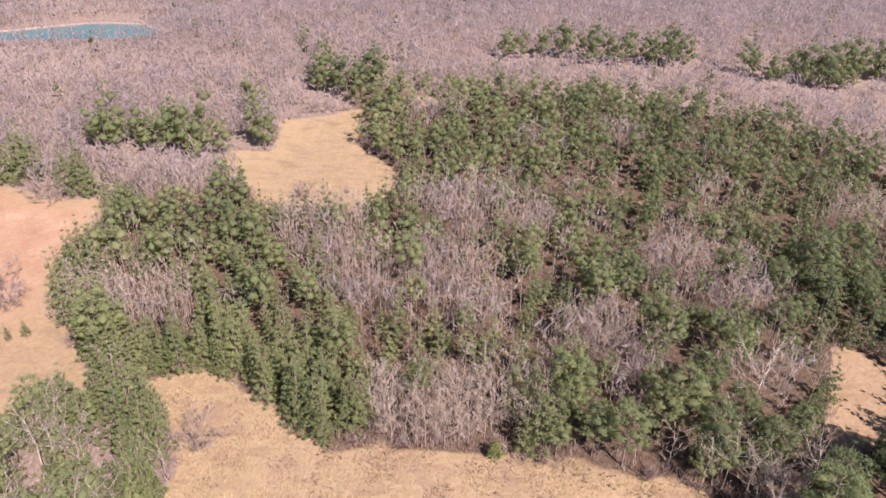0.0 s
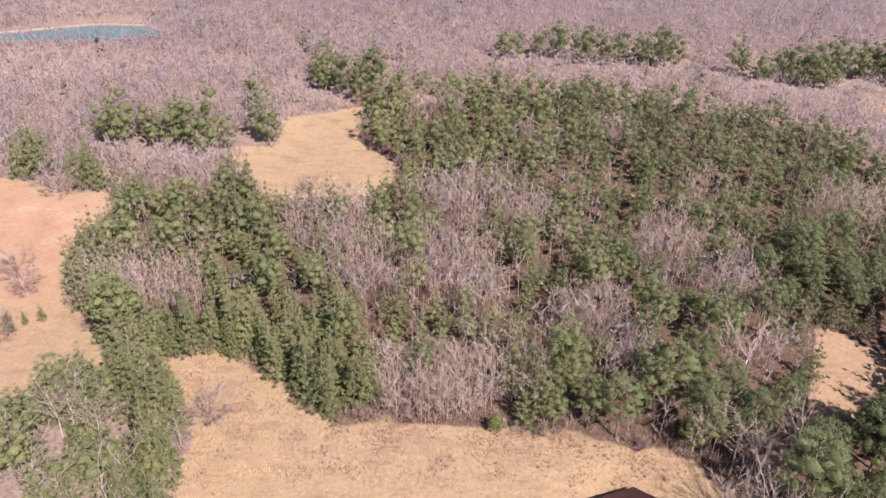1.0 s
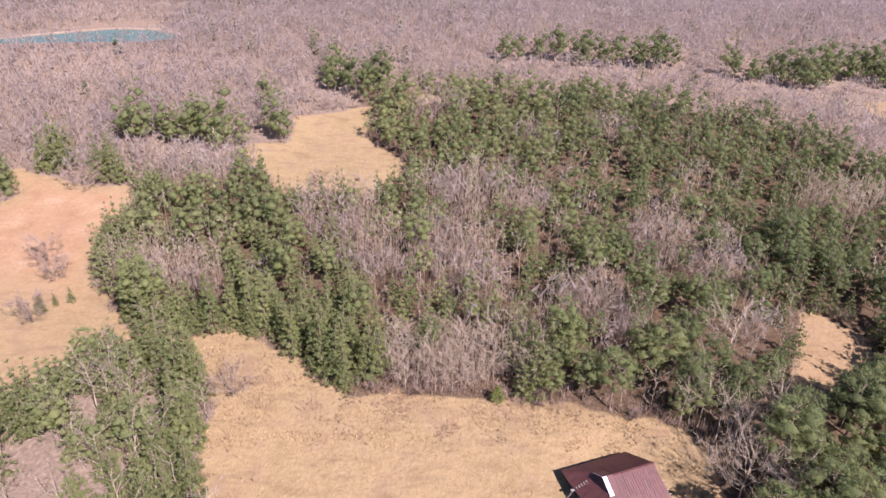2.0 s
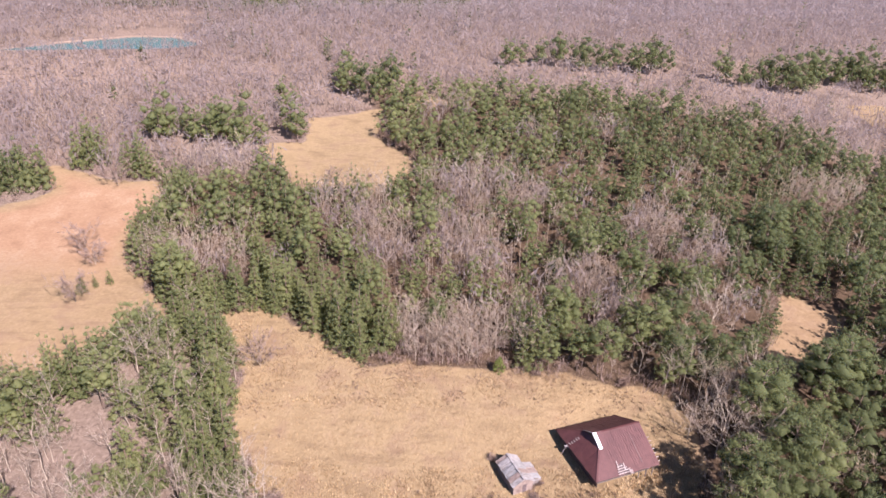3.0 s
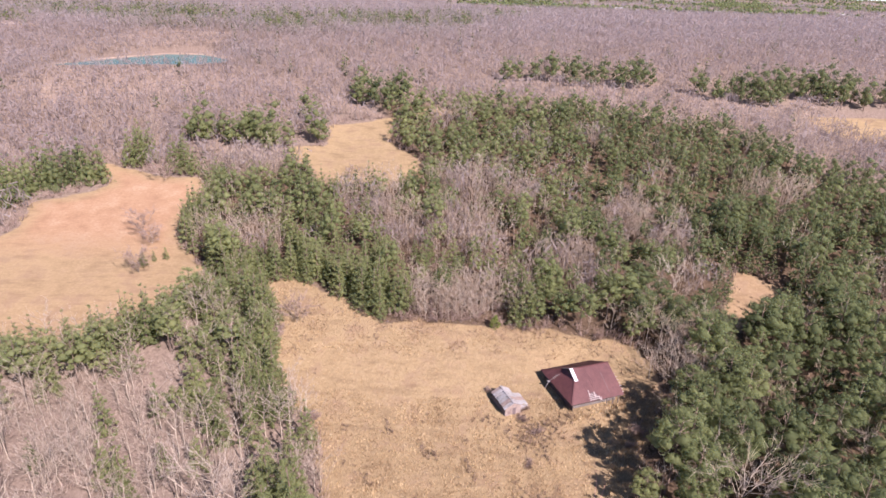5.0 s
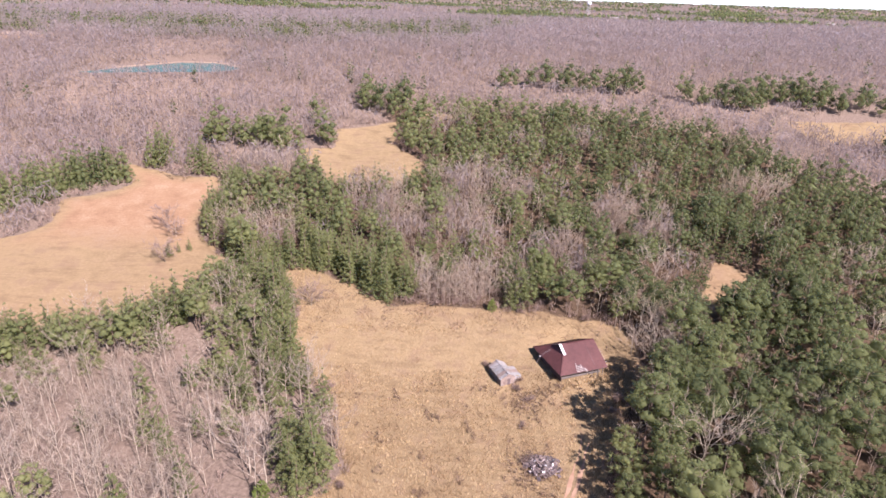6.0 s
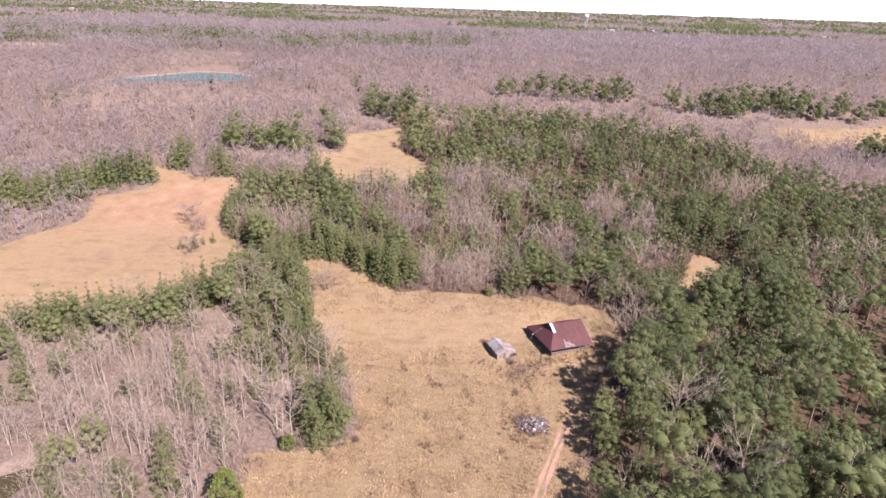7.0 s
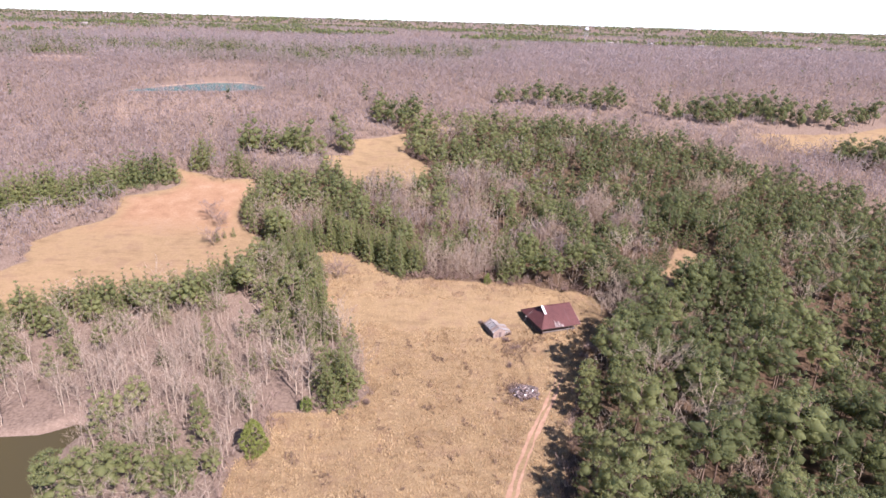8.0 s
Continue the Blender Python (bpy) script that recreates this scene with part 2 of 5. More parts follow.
PINES_NORTH = [(24, 241, 7, 3), (42, 243, 10, 3), (60, 241, 10, 4), (77, 239, 9, 3), (89, 239, 5, 3), (116, 231, 11, 4), (136, 229, 12, 4.5), (155, 234, 10, 4), (173, 231, 10, 6), (193, 226, 12, 5), (219, 231, 10, 6), (190, 189, 9, 5),
               (207, 184, 9, 6), (-41, 221, 5, 4), (-35, 215, 7, 4), (-24, 221, 7, 4), (-62, 202, 4, 3), (-47, 217, 5, 4), (-95, 282, 3, 3)]
HOUSE_AT, HOUSE_TURN = (29.0, 60.3), 21.0
SHED_AT, SHED_TURN = (11.5, 54.8), 23.0


def inside(poly, x, y):
    """Which of the points (arrays) lie in the outline."""
    x, y = np.asarray(x, float), np.asarray(y, float)
    hit = np.zeros(np.broadcast(x, y).shape, bool)
    for (x0, y0), (x1, y1) in zip(poly, poly[1:] + poly[:1]):
        if y0 != y1:
            hit ^= ((y0 > y) != (y1 > y)) & (x < (x1 - x0) * (y - y0) / (y1 - y0) + x0)
    return hit


def edge_distance(poly, x, y):
    """Metres to the outline: positive inside, negative outside."""
    x, y = np.asarray(x, float), np.asarray(y, float)
    best = np.full(np.broadcast(x, y).shape, 1e9)
    for (x0, y0), (x1, y1) in zip(poly, poly[1:] + poly[:1]):
        dx, dy = x1 - x0, y1 - y0
        u = np.clip(((x - x0) * dx + (y - y0) * dy) / (dx * dx + dy * dy), 0, 1)
        best = np.minimum(best, np.hypot(x - x0 - u * dx, y - y0 - u * dy))
    return np.where(inside(poly, x, y), best, -best)


def in_ellipses(spots, x, y):
    hit = np.zeros(np.shape(x), bool)
    for cx, cy, rx, ry in spots:
        hit |= ((x - cx) / rx) ** 2 + ((y - cy) / ry) ** 2 < 1
    return hit


def waves(x, y, size, seed):
    """Smooth pseudo-random values, about -1 to 1, over the plan."""
    r = np.random.RandomState(seed)
    out = 0
    for k in range(6):
        a, f, p = r.uniform(0, 6.28), r.uniform(0.6, 1.7) / size, r.uniform(0, 6.28)
        out = out + np.sin((x * np.cos(a) + y * np.sin(a)) * f * 6.28 + p)
    return out / 3.0


FAR_LEVEL, NEAR_LEVEL = 46.0, -4.45


def height(x, y):
    """The lie of the land: level in the south, a rise to the north that flattens out, two pond basins."""
    x, y = np.asarray(x, float), np.asarray(y, float)
    c = np.clip(y, 0, 330)
    z = np.where(c < 230, 0.00075 * c * c, 39.675 + 0.345 * (c - 230) - 0.001725 * (c - 230) ** 2)
    u = np.clip((y - 45) / 45, 0, 1)
    z = z - 4.0 * (1 - u * u * (3 - 2 * u))
    z = z + 0.25 * waves(x, y, 60, 3) * np.clip((np.hypot(x - 20, y - 50) - 25) / 40, 0, 1)
    for (px, py), level, reach in ((HOUSE_AT, -0.2, 9.0), (SHED_AT, -1.2, 4.0)):
        k = np.clip(1.6 - np.hypot(x - px, y - py) / reach, 0, 1)
        z = z * (1 - k) + level * k
    d = edge_distance(FAR_POND, x, y)
    rim = np.clip((d + 26) / 23, 0, 1)
    z = z * (1 - rim) + rim * (FAR_LEVEL + 0.5)
    z = z - np.clip(d / 3, 0, 1) * 1.4
    d = edge_distance(NEAR_POND, x, y)
    return z - np.clip((d + 2) / 4, 0, 1) * 1.6


# ---- mesh helpers ----
def mesh_of(name, verts, faces, mat, tone=None, smooth=False):
    """A mesh from arrays of vertices and of triangles (or quads)."""
    verts, faces = np.asarray(verts, np.float32), np.asarray(faces, np.int32)
    me = bpy.data.meshes.new(name)
    k = faces.shape[1]
    me.vertices.add(len(verts))
    me.vertices.foreach_set("co", verts.ravel())
    me.loops.add(faces.size)
    me.loops.foreach_set("vertex_index", faces.ravel())
    me.polygons.add(len(faces))
    me.polygons.foreach_set("loop_start", np.arange(0, faces.size, k, dtype=np.int32))
    if smooth:
        me.polygons.foreach_set("use_smooth", np.ones(len(faces), bool))
    me.update(calc_edges=True)
    if tone is not None:
        at = me.attributes.new("tone", "FLOAT", "POINT")
        at.data.foreach_set("value", np.asarray(tone, np.float32))
    me.materials.append(mat)
    return me


def part(name, me, parent, label=""):
    ob = new(name, me)
    ob.parent = parent
    if label:
        ob["label"] = label
    return ob


class Shape:
    """Collects solid pieces into one mesh: boxes, slabs and tubes."""

    def __init__(self):
        self.v, self.f = [], []

    def box(self, centre, size, m=None):
        cx, cy, cz = centre
        sx, sy, sz = (s / 2 for s in size)
        pts = [Vector((cx + a * sx, cy + b * sy, cz + c * sz)) for c in (-1, 1) for a, b in ((-1, -1), (1, -1), (1, 1), (-1, 1))]
        return self.solid([m @ p if m else p for p in pts])

    def solid(self, eight):
        n = len(self.v)
        self.v += [tuple(p) for p in eight]
        self.f += [tuple(n + i for i in q) for q in ((3, 2, 1, 0), (4, 5, 6, 7), (0, 1, 5, 4), (1, 2, 6, 5), (2, 3, 7, 6), (3, 0, 4, 7))]
        return self

    def slab(self, corners, thick):
        """A plate over three or four corners (counter-clockwise seen from outside), thickened inwards."""
        c = [Vector(p) for p in corners]
        nrm = (c[1] - c[0]).cross(c[2] - c[0]).normalized() * thick
        n, k = len(self.v), len(c)
        self.v += [tuple(p) for p in c] + [tuple(p - nrm) for p in c]
        self.f += [tuple(range(n, n + k)), tuple(reversed(range(n + k, n + 2 * k)))]
        self.f += [(n + i, n + k + i, n + k + (i + 1) % k, n + (i + 1) % k) for i in range(k)]
        return self

    def bar(self, a, b, w, h=None):
        """A square bar from a to b."""
        a, b = Vector(a), Vector(b)
        d = (b - a).normalized()
        s = d.cross(Vector((0, 0, 1)))
        s = s.normalized() if s.length > 1e-4 else Vector((1, 0, 0))
        u = s.cross(d).normalized()
        s, u = s * w / 2, u * (h or w) / 2
        return self.solid([a - s - u, a + s - u, b + s - u, b - s - u, a - s + u, a + s + u, b + s + u, b - s + u])

    def made(self, name, mat):
        me = bpy.data.meshes.new(name)
        me.from_pydata(self.v, [], self.f)
        me.update()
        me.materials.append(mat)
        return me


# ---- ground: one sheet to the horizon ----
def spaced(lo, hi, step, out, grow=1.16):
    mid = list(np.arange(lo, hi + 0.01, step))
    a, s = [lo], step
    while a[-1] > -out:
        s *= grow
        a.append(a[-1] - s)
    b, s = [hi], step
    while b[-1] < out:
        s *= grow
        b.append(b[-1] + s)
    return np.array(a[:0:-1] + mid + b[1:])


def build_ground():
    gx, gy = spaced(-215, 260, 2.0, 6000), spaced(-50, 300, 1.8, 6000)
    X, Y = np.meshgrid(gx, gy)
    Z = height(X, Y)
    nx, ny = len(gx), len(gy)
    i = (np.arange(ny - 1)[:, None] * nx + np.arange(nx - 1)[None]).ravel()
    faces = np.stack([i, i + 1, i + 1 + nx, i + nx], 1)
    me = mesh_of("ground", np.stack([X, Y, Z], -1).reshape(-1, 3), faces, GROUND)
    x, y = X.ravel(), Y.ravel()
    grass, soil, sand = np.zeros(len(x)), np.zeros(len(x)), np.zeros(len(x))
    for poly in (HOUSE_FIELD, WEST_FIELD, NORTH_FIELD, NORTH_STRIP, EAST_CLEARING, FAR_FIELD, LANE[:3] + LANE[-3:]):
        d = edge_distance(poly, x, y) - (1.8 if poly[0] == LANE[0] else 0) + 0.8 * waves(x, y, 9, 5)
        grass = np.maximum(grass, np.clip(d / 2.5 + 0.6, 0, 1))
        if poly is WEST_FIELD:
            soil = np.maximum(soil, np.clip(d / 6, 0, 1) * np.clip((y - 100) / 25, 0.12, 0.85))
        if poly is EAST_CLEARING:
            soil = np.maximum(soil, np.clip(d / 3, 0, 0.25))
    far = np.clip(waves(x, y, 420, 11) * 1.6 - 0.7, 0, 0.6) * (y > 620)
    grass = np.maximum(grass, far)
    soil = np.maximum(soil, 0.5 * in_ellipses([(-268, 314, 24, 18)], x, y))
    grass = np.maximum(grass, 1.0 * in_ellipses([(-268, 314, 24, 18), (-640, 900, 160, 60), (300, 850, 120, 20)], x, y))
    d = edge_distance(FAR_POND, x, y)
    sand = np.clip(1.3 - np.abs(d + 0.9) / 1.1, 0, 1) * np.clip((y - 250 - (x + 190) * 0.05) / 8, 0, 1)
    sand = np.maximum(sand, 0.8 * in_ellipses([(-272, 322, 20, 10)], x, y))
    d = edge_distance(NEAR_POND, x, y)
    sand = np.maximum(sand, 0.2 * np.clip(1 - np.abs(d + 0.6) / 1.6, 0, 1))
    at = me.attributes.new("cover", "FLOAT_COLOR", "POINT")
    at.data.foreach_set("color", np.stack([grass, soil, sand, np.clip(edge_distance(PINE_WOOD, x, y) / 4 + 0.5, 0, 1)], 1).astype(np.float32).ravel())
    me.polygons.foreach_set("use_smooth", np.ones(len(faces), bool))
    tagged(new("ground", me), "dry winter ground with straw-coloured fields and leaf litter", "ground", kind="structure")


build_ground()


def water_sheet(name, poly, level, mat, label):
    bm = bmesh.new()
    bm.faces.new([bm.verts.new((x, y, level)) for x, y in poly])
    bmesh.ops.triangulate(bm, faces=bm.faces[:])
    me = bpy.data.meshes.new(name)
    bm.to_mesh(me)
    bm.free()
    me.materials.append(mat)
    tagged(new(name, me), label, "pond", kind="structure")


def grown(poly, by):
    cx, cy = np.mean(poly, 0)
    return [(cx + (x - cx) * by, cy + (y - cy) * by) for x, y in poly]


water_sheet("water_1", grown(FAR_POND, 1.0), FAR_LEVEL, BLUE_WATER, "blue rectangular pond with a bare sandy bank")
water_sheet("water_2", grown(NEAR_POND, 1.02), NEAR_LEVEL - 0.35, POND_WATER, "still brown pond beside bare trees")


# ---- trees ----
def tube(points, radii, sides=5):
    """A tapering tube along points."""
    v, f = [], []
    for p, r in zip(points, radii):
        for k in range(sides):
            a = 2 * math.pi * k / sides
            v.append((p[0] + r * math.cos(a), p[1] + r * math.sin(a), p[2]))
    for i in range(len(points) - 1):
        for k in range(sides):
            a, b = i * sides + k, i * sides + (k + 1) % sides
            f += [(a, b, b + sides), (a, b + sides, a + sides)]
    return np.array(v), np.array(f)


def joined(pieces):
    v, f, n = [], [], 0
    for a, b in pieces:
        v.append(a)
        f.append(b + n)
        n += len(a)
    return np.concatenate(v), np.concatenate(f)


def sprays(r, centres, radii, count, size, lift=0.25):
    """Needle bundles that stand out all over each clump, thick above and thin below."""
    n = len(centres)
    d = r.normal(0, 1, (n * count, 3))
    d[:, 2] = np.where(d[:, 2] < -0.35, -d[:, 2], d[:, 2])
    d /= np.linalg.norm(d, axis=1, keepdims=True)
    rad = np.repeat(radii, count)[:, None] * r.uniform(0.5, 0.95, (n * count, 1))
    c = np.repeat(centres, count, 0) + d * rad * (1, 1, 0.8)
    way = d * 0.7 + r.normal(0, 0.42, d.shape) + (0, 0, lift)
    way /= np.linalg.norm(way, axis=1, keepdims=True)
    t = np.cross(way, r.normal(0, 1, d.shape))
    t /= np.linalg.norm(t, axis=1, keepdims=True)
    q = size * r.uniform(0.65, 1.3, (n * count, 1))
    v = np.stack([c - way * q * 0.3 - t * q * 0.17, c - way * q * 0.3 + t * q * 0.17, c + way * q * 0.8], 1)
    return v.reshape(-1, 3), np.arange(n * count * 3).reshape(-1, 3)


BODY = np.array([(1, 0, 0), (0, 1, 0), (-1, 0, 0), (0, -1, 0), (0, 0, 1), (0, 0, -1)], float)
BODY_FACES = np.array([(0, 1, 4), (1, 2, 4), (2, 3, 4), (3, 0, 4), (1, 0, 5), (2, 1, 5), (3, 2, 5), (0, 3, 5)])


def lobes(r, centres, radii, flat=0.75, rough=0.22):
    """The dense inner part of each clump: uneven rounded bodies that the needle sprays or twigs grow out of."""
    n = len(centres)
    a = r.uniform(0, 1.57, n)
    c, s = np.cos(a)[:, None], np.sin(a)[:, None]
    ball = np.stack([BODY[None, :, 0] * c - BODY[None, :, 1] * s, BODY[None, :, 0] * s + BODY[None, :, 1] * c, np.repeat(BODY[None, :, 2], n, 0)], -1)
    v = ball * (radii[:, None, None] * (1 + r.normal(0, rough, (n, 6, 1)))) * (1, 1, flat) + centres[:, None]
    return v.reshape(-1, 3), (BODY_FACES[None] + 6 * np.arange(n)[:, None, None]).reshape(-1, 3)


def tufts(r, c, out, size):
    """A spray of needle bundles at each point c, fanning out round the direction given."""
    k = 6
    n = len(c) * k
    out = np.repeat(out / (np.linalg.norm(out, axis=1, keepdims=True) + 1e-6), k, 0)
    d = out * 0.55 + r.normal(0, 0.6, (n, 3))
    d /= np.linalg.norm(d, axis=1, keepdims=True) + 1e-6
    t = np.cross(d, r.normal(0, 1, (n, 3)))
    t /= np.linalg.norm(t, axis=1, keepdims=True) + 1e-6
    q = size * r.uniform(0.7, 1.35, (n, 1))
    foot = np.repeat(c, k, 0) + r.normal(0, 0.2, (n, 3)) * size - d * q * 0.25
    v = np.stack([foot - t * q * 0.14, foot + t * q * 0.14, foot + d * q * 1.1], 1)
    return v.reshape(-1, 3), np.arange(n * 3).reshape(-1, 3)


def pine(seed, tall, wide, base, clumps, blades, size, cone=False, sides=5, close=0.5):
    """Trunk and crown of a pine: clumps of needles on boughs round the stem, each a small body under sprays of
    needles. The shape is a cone with low boughs, or a broken round head on a bare stem."""
    r = np.random.RandomState(seed)
    lean = r.normal(0, 0.018, 2) * tall
    zs = np.linspace(0, tall * 0.9, 4 if sides > 3 else 2)
    wood = [tube([(lean[0] * (z / tall) ** 2, lean[1] * (z / tall) ** 2, z) for z in zs], [0.012 * tall * (1 - 0.9 * z / tall) + 0.02 for z in zs], sides)]
    side = r.uniform(0, 6.28)
    u = (np.arange(clumps) + r.uniform(0, 1, clumps)) / clumps
    a = np.arange(clumps) * 2.4 + r.normal(0, 0.35, clumps)
    uneven = 1 + 0.16 * np.cos(a - side) + 0.10 * np.cos(2.7 * a + side + 5 * u)
    if cone:
        u = 1 - (1 - u * 0.985) ** 0.55
        q = wide * (0.04 + 0.96 * (1 - u) ** 0.82) * uneven * r.uniform(0.72, 1.0, clumps)
        z = tall * (base + (0.95 - base) * u) + r.normal(0, 0.015, clumps) * tall
        radius = wide * (0.13 + 0.13 * (1 - u)) * r.uniform(0.75, 1.2, clumps)
        core = np.linspace(0.08, 0.8, 14 if sides > 3 else 5)
        thick = (0.36 if sides > 3 else 0.64) * (1 - core) ** 0.8
        off = (0.42 if sides > 3 else 0.2) * (1 - core)
        level = tall * (base + (0.95 - base) * core)
    else:
        # a broad head: clumps over the upper side of an uneven dome
        mid, half = tall * (base + 0.42 * (1 - base)), tall * 0.55 * (1 - base)
        up = 1 - 1.55 * u
        q = wide * np.sqrt(np.clip(1 - up ** 2, 0, 1)) * uneven * r.uniform(0.74, 0.98, clumps)
        z = mid + half * up * r.uniform(0.8, 1.0, clumps) + r.normal(0, 0.02, clumps) * tall
        radius = wide * (0.225 if sides > 3 else 0.22) * r.uniform(0.7, 1.25, clumps)
        core = np.linspace(-0.4, 0.5, 12 if sides > 3 else 4)
        thick = (0.34 if sides > 3 else 0.5) * np.ones(len(core))
        off = (0.6 if sides > 3 else 0.42) * np.sqrt(1 - core ** 2)
        level = mid + half * core
    c = np.stack([np.cos(a) * q, np.sin(a) * q, z], 1) + np.outer((z / tall) ** 2, (lean[0], lean[1], 0))
    # the shaded core that the boughs stand round
    b = np.arange(len(core)) * 2.4 + side
    c = np.concatenate([c, [(lean[0], lean[1], tall * 0.95)], np.stack([np.cos(b) * off * wide, np.sin(b) * off * wide, level], 1)])
    radius = np.concatenate([radius, [wide * (0.17 if cone else 0.2)], wide * thick * r.uniform(0.85, 1.15, len(core))])
    if sides > 3:
        for k in range(0, clumps, 2):
            stem_z = max(0.05 * tall, z[k] - 0.35 * q[k])
            wood.append(tube([(lean[0] * (stem_z / tall) ** 2, lean[1] * (stem_z / tall) ** 2, stem_z), c[k]], [0.05, 0.015], 3))
    return joined(wood), joined([lobes(r, c, radius * np.where(np.arange(len(c)) > clumps, 1.0, close), 0.85, 0.22), sprays(r, c, radius, blades, size, 0.8 if cone else 0.3)])


def bare_tree(seed, tall, wide, limbs, twigs, thin, sides=5, low=0.3, rise=1.3, stout=1.0):
    """A leafless tree: a bent stem, limbs that fork and fork again, and fine twigs at their ends. rise: how steeply
    the limbs climb."""
    r = np.random.RandomState(seed)
    bend = r.normal(0, 0.03, 2) * tall
    zs = np.linspace(0, tall * 0.9, 5 if sides > 3 else 3)
    wob = r.normal(0, 0.008, (len(zs), 2)) * tall
    wob[0] = 0

    def stem(z):
        return np.array([bend[0] * (z / tall) ** 1.5 + np.interp(z, zs, wob[:, 0]), bend[1] * (z / tall) ** 1.5 + np.interp(z, zs, wob[:, 1]), z])

    rt = (0.0085 * tall + 0.015) * stout
    wood = [tube([stem(z) for z in zs], [rt * (1 - 0.88 * z / tall) for z in zs], sides)]
    ends, ways = [], []
    for i in range(limbs):
        z = tall * (low + (0.88 - low) * (i + r.uniform(0, 1)) / limbs)
        a = i * 2.4 + r.normal(0, 0.4)
        ln = wide * r.uniform(0.75, 1.2) * (1.1 - 0.6 * abs(z / tall - 0.5))
        up = rise * r.uniform(0.6, 1.2)
        p0 = stem(z)
        p1 = p0 + np.array([math.cos(a), math.sin(a), up * 0.7]) * ln * 0.5
        b = a + r.normal(0, 0.35)
        p2 = p1 + np.array([math.cos(b), math.sin(b), up * 1.3]) * ln * 0.5
        p2[2] = min(p2[2], tall * 1.03)
        rr = rt * (0.72 - 0.36 * z / tall)
        wood.append(tube([p0, p1, p2], [rr, rr * 0.6, rr * 0.15], 3))
        for q in (0.35, 0.55, 0.75, 0.95):
            base = p0 + (p1 - p0) * q * 2 if q < 0.5 else p1 + (p2 - p1) * (q * 2 - 1)
            way = (p2 - p0) / (np.linalg.norm(p2 - p0) + 1e-6) + r.normal(0, 0.5, 3) + (0, 0, 0.25)
            way /= np.linalg.norm(way)
            tip = base + way * ln * r.uniform(0.3, 0.55)
            if sides > 3:
                wood.append(tube([base, tip], [rr * 0.4, rr * 0.08], 3))
            for v in (0.15, 0.5, 0.9):
                ends.append(base + (tip - base) * v)
                ways.append(way)
    for z in np.linspace(max(0.3, low), 0.95, 8):
        ends.append(stem(tall * min(z, 0.9)))
        ways.append(np.array([0, 0, 0.9]))
    pick = r.randint(0, len(ends), twigs)
    c = np.array(ends)[pick] + r.normal(0, 0.02, (twigs, 3)) * wide
    d = np.array(ways)[pick] * 0.8 + r.normal(0, 0.45, (twigs, 3)) + (0, 0, 0.3)
    d /= np.linalg.norm(d, axis=1, keepdims=True)
    s = np.cross(d, r.normal(0, 1, (twigs, 3)))
    s /= np.linalg.norm(s, axis=1, keepdims=True)
    ln = wide * r.uniform(0.16, 0.45, (twigs, 1))
    w = thin * r.uniform(0.6, 1.3, (twigs, 1))
    v = np.stack([c - s * w / 2, c + s * w / 2, c + d * ln], 1).reshape(-1, 3)
    return joined(wood), (v, np.arange(twigs * 3).reshape(-1, 3))


def shrub(seed, tall, wide, twigs, thin):
    """Stems that fan out from the ground into a few uneven heads of twigs."""
    r = np.random.RandomState(seed)
    heads = 6
    ha = r.uniform(0, 6.28, heads)
    hr = r.uniform(0.15, 0.75, heads) * wide
    head = np.stack([np.cos(ha) * hr, np.sin(ha) * hr, tall * r.uniform(0.45, 0.8, heads)], 1)
    head[0] = (0, 0, tall * 0.75)
    k = r.randint(0, heads, twigs)
    d = r.normal(0, 1, (twigs, 3))
    d /= np.linalg.norm(d, axis=1, keepdims=True)
    top = head[k] + d * (wide * 0.48, wide * 0.48, tall * 0.32) * r.uniform(0.4, 1.15, (twigs, 1))
    top[:, 2] = np.maximum(top[:, 2], 0.12 * tall)
    foot = head[k] * (0.3, 0.3, 0)
    base = foot + (top - foot) * r.uniform(0.0, 0.8, (twigs, 1)) ** 0.6
    s = np.cross(top - base, r.normal(0, 1, (twigs, 3)))
    s /= np.linalg.norm(s, axis=1, keepdims=True) + 1e-6
    w = thin * r.uniform(0.6, 1.4, (twigs, 1))
    v = np.stack([base - s * w / 2, base + s * w / 2, top], 1).reshape(-1, 3)
    return v, np.arange(twigs * 3).reshape(-1, 3)


def cedar(seed, tall, wide, fans):
    """A dense egg-shaped evergreen."""
    r = np.random.RandomState(seed)
    u, a = r.uniform(0.02, 1, fans), r.uniform(0, 6.28, fans)
    lobes = 1 + 0.16 * np.sin(a * 3 + u * 5) + 0.1 * np.sin(a * 5 - u * 9)
    rad = wide * np.sin(np.clip(u * 0.93 + 0.10, 0, 1) * math.pi) ** 0.6 * (1.05 - 0.45 * u) * lobes * r.uniform(0.8, 1.0, fans)
    c = np.stack([np.cos(a) * rad, np.sin(a) * rad, tall * u], 1)
    return tube([(0, 0, 0), (0, 0, tall * 0.6)], [0.14, 0.05], 5), tufts(r, c, c * (1, 1, 0.3) + (0, 0, 0.6), 0.5)


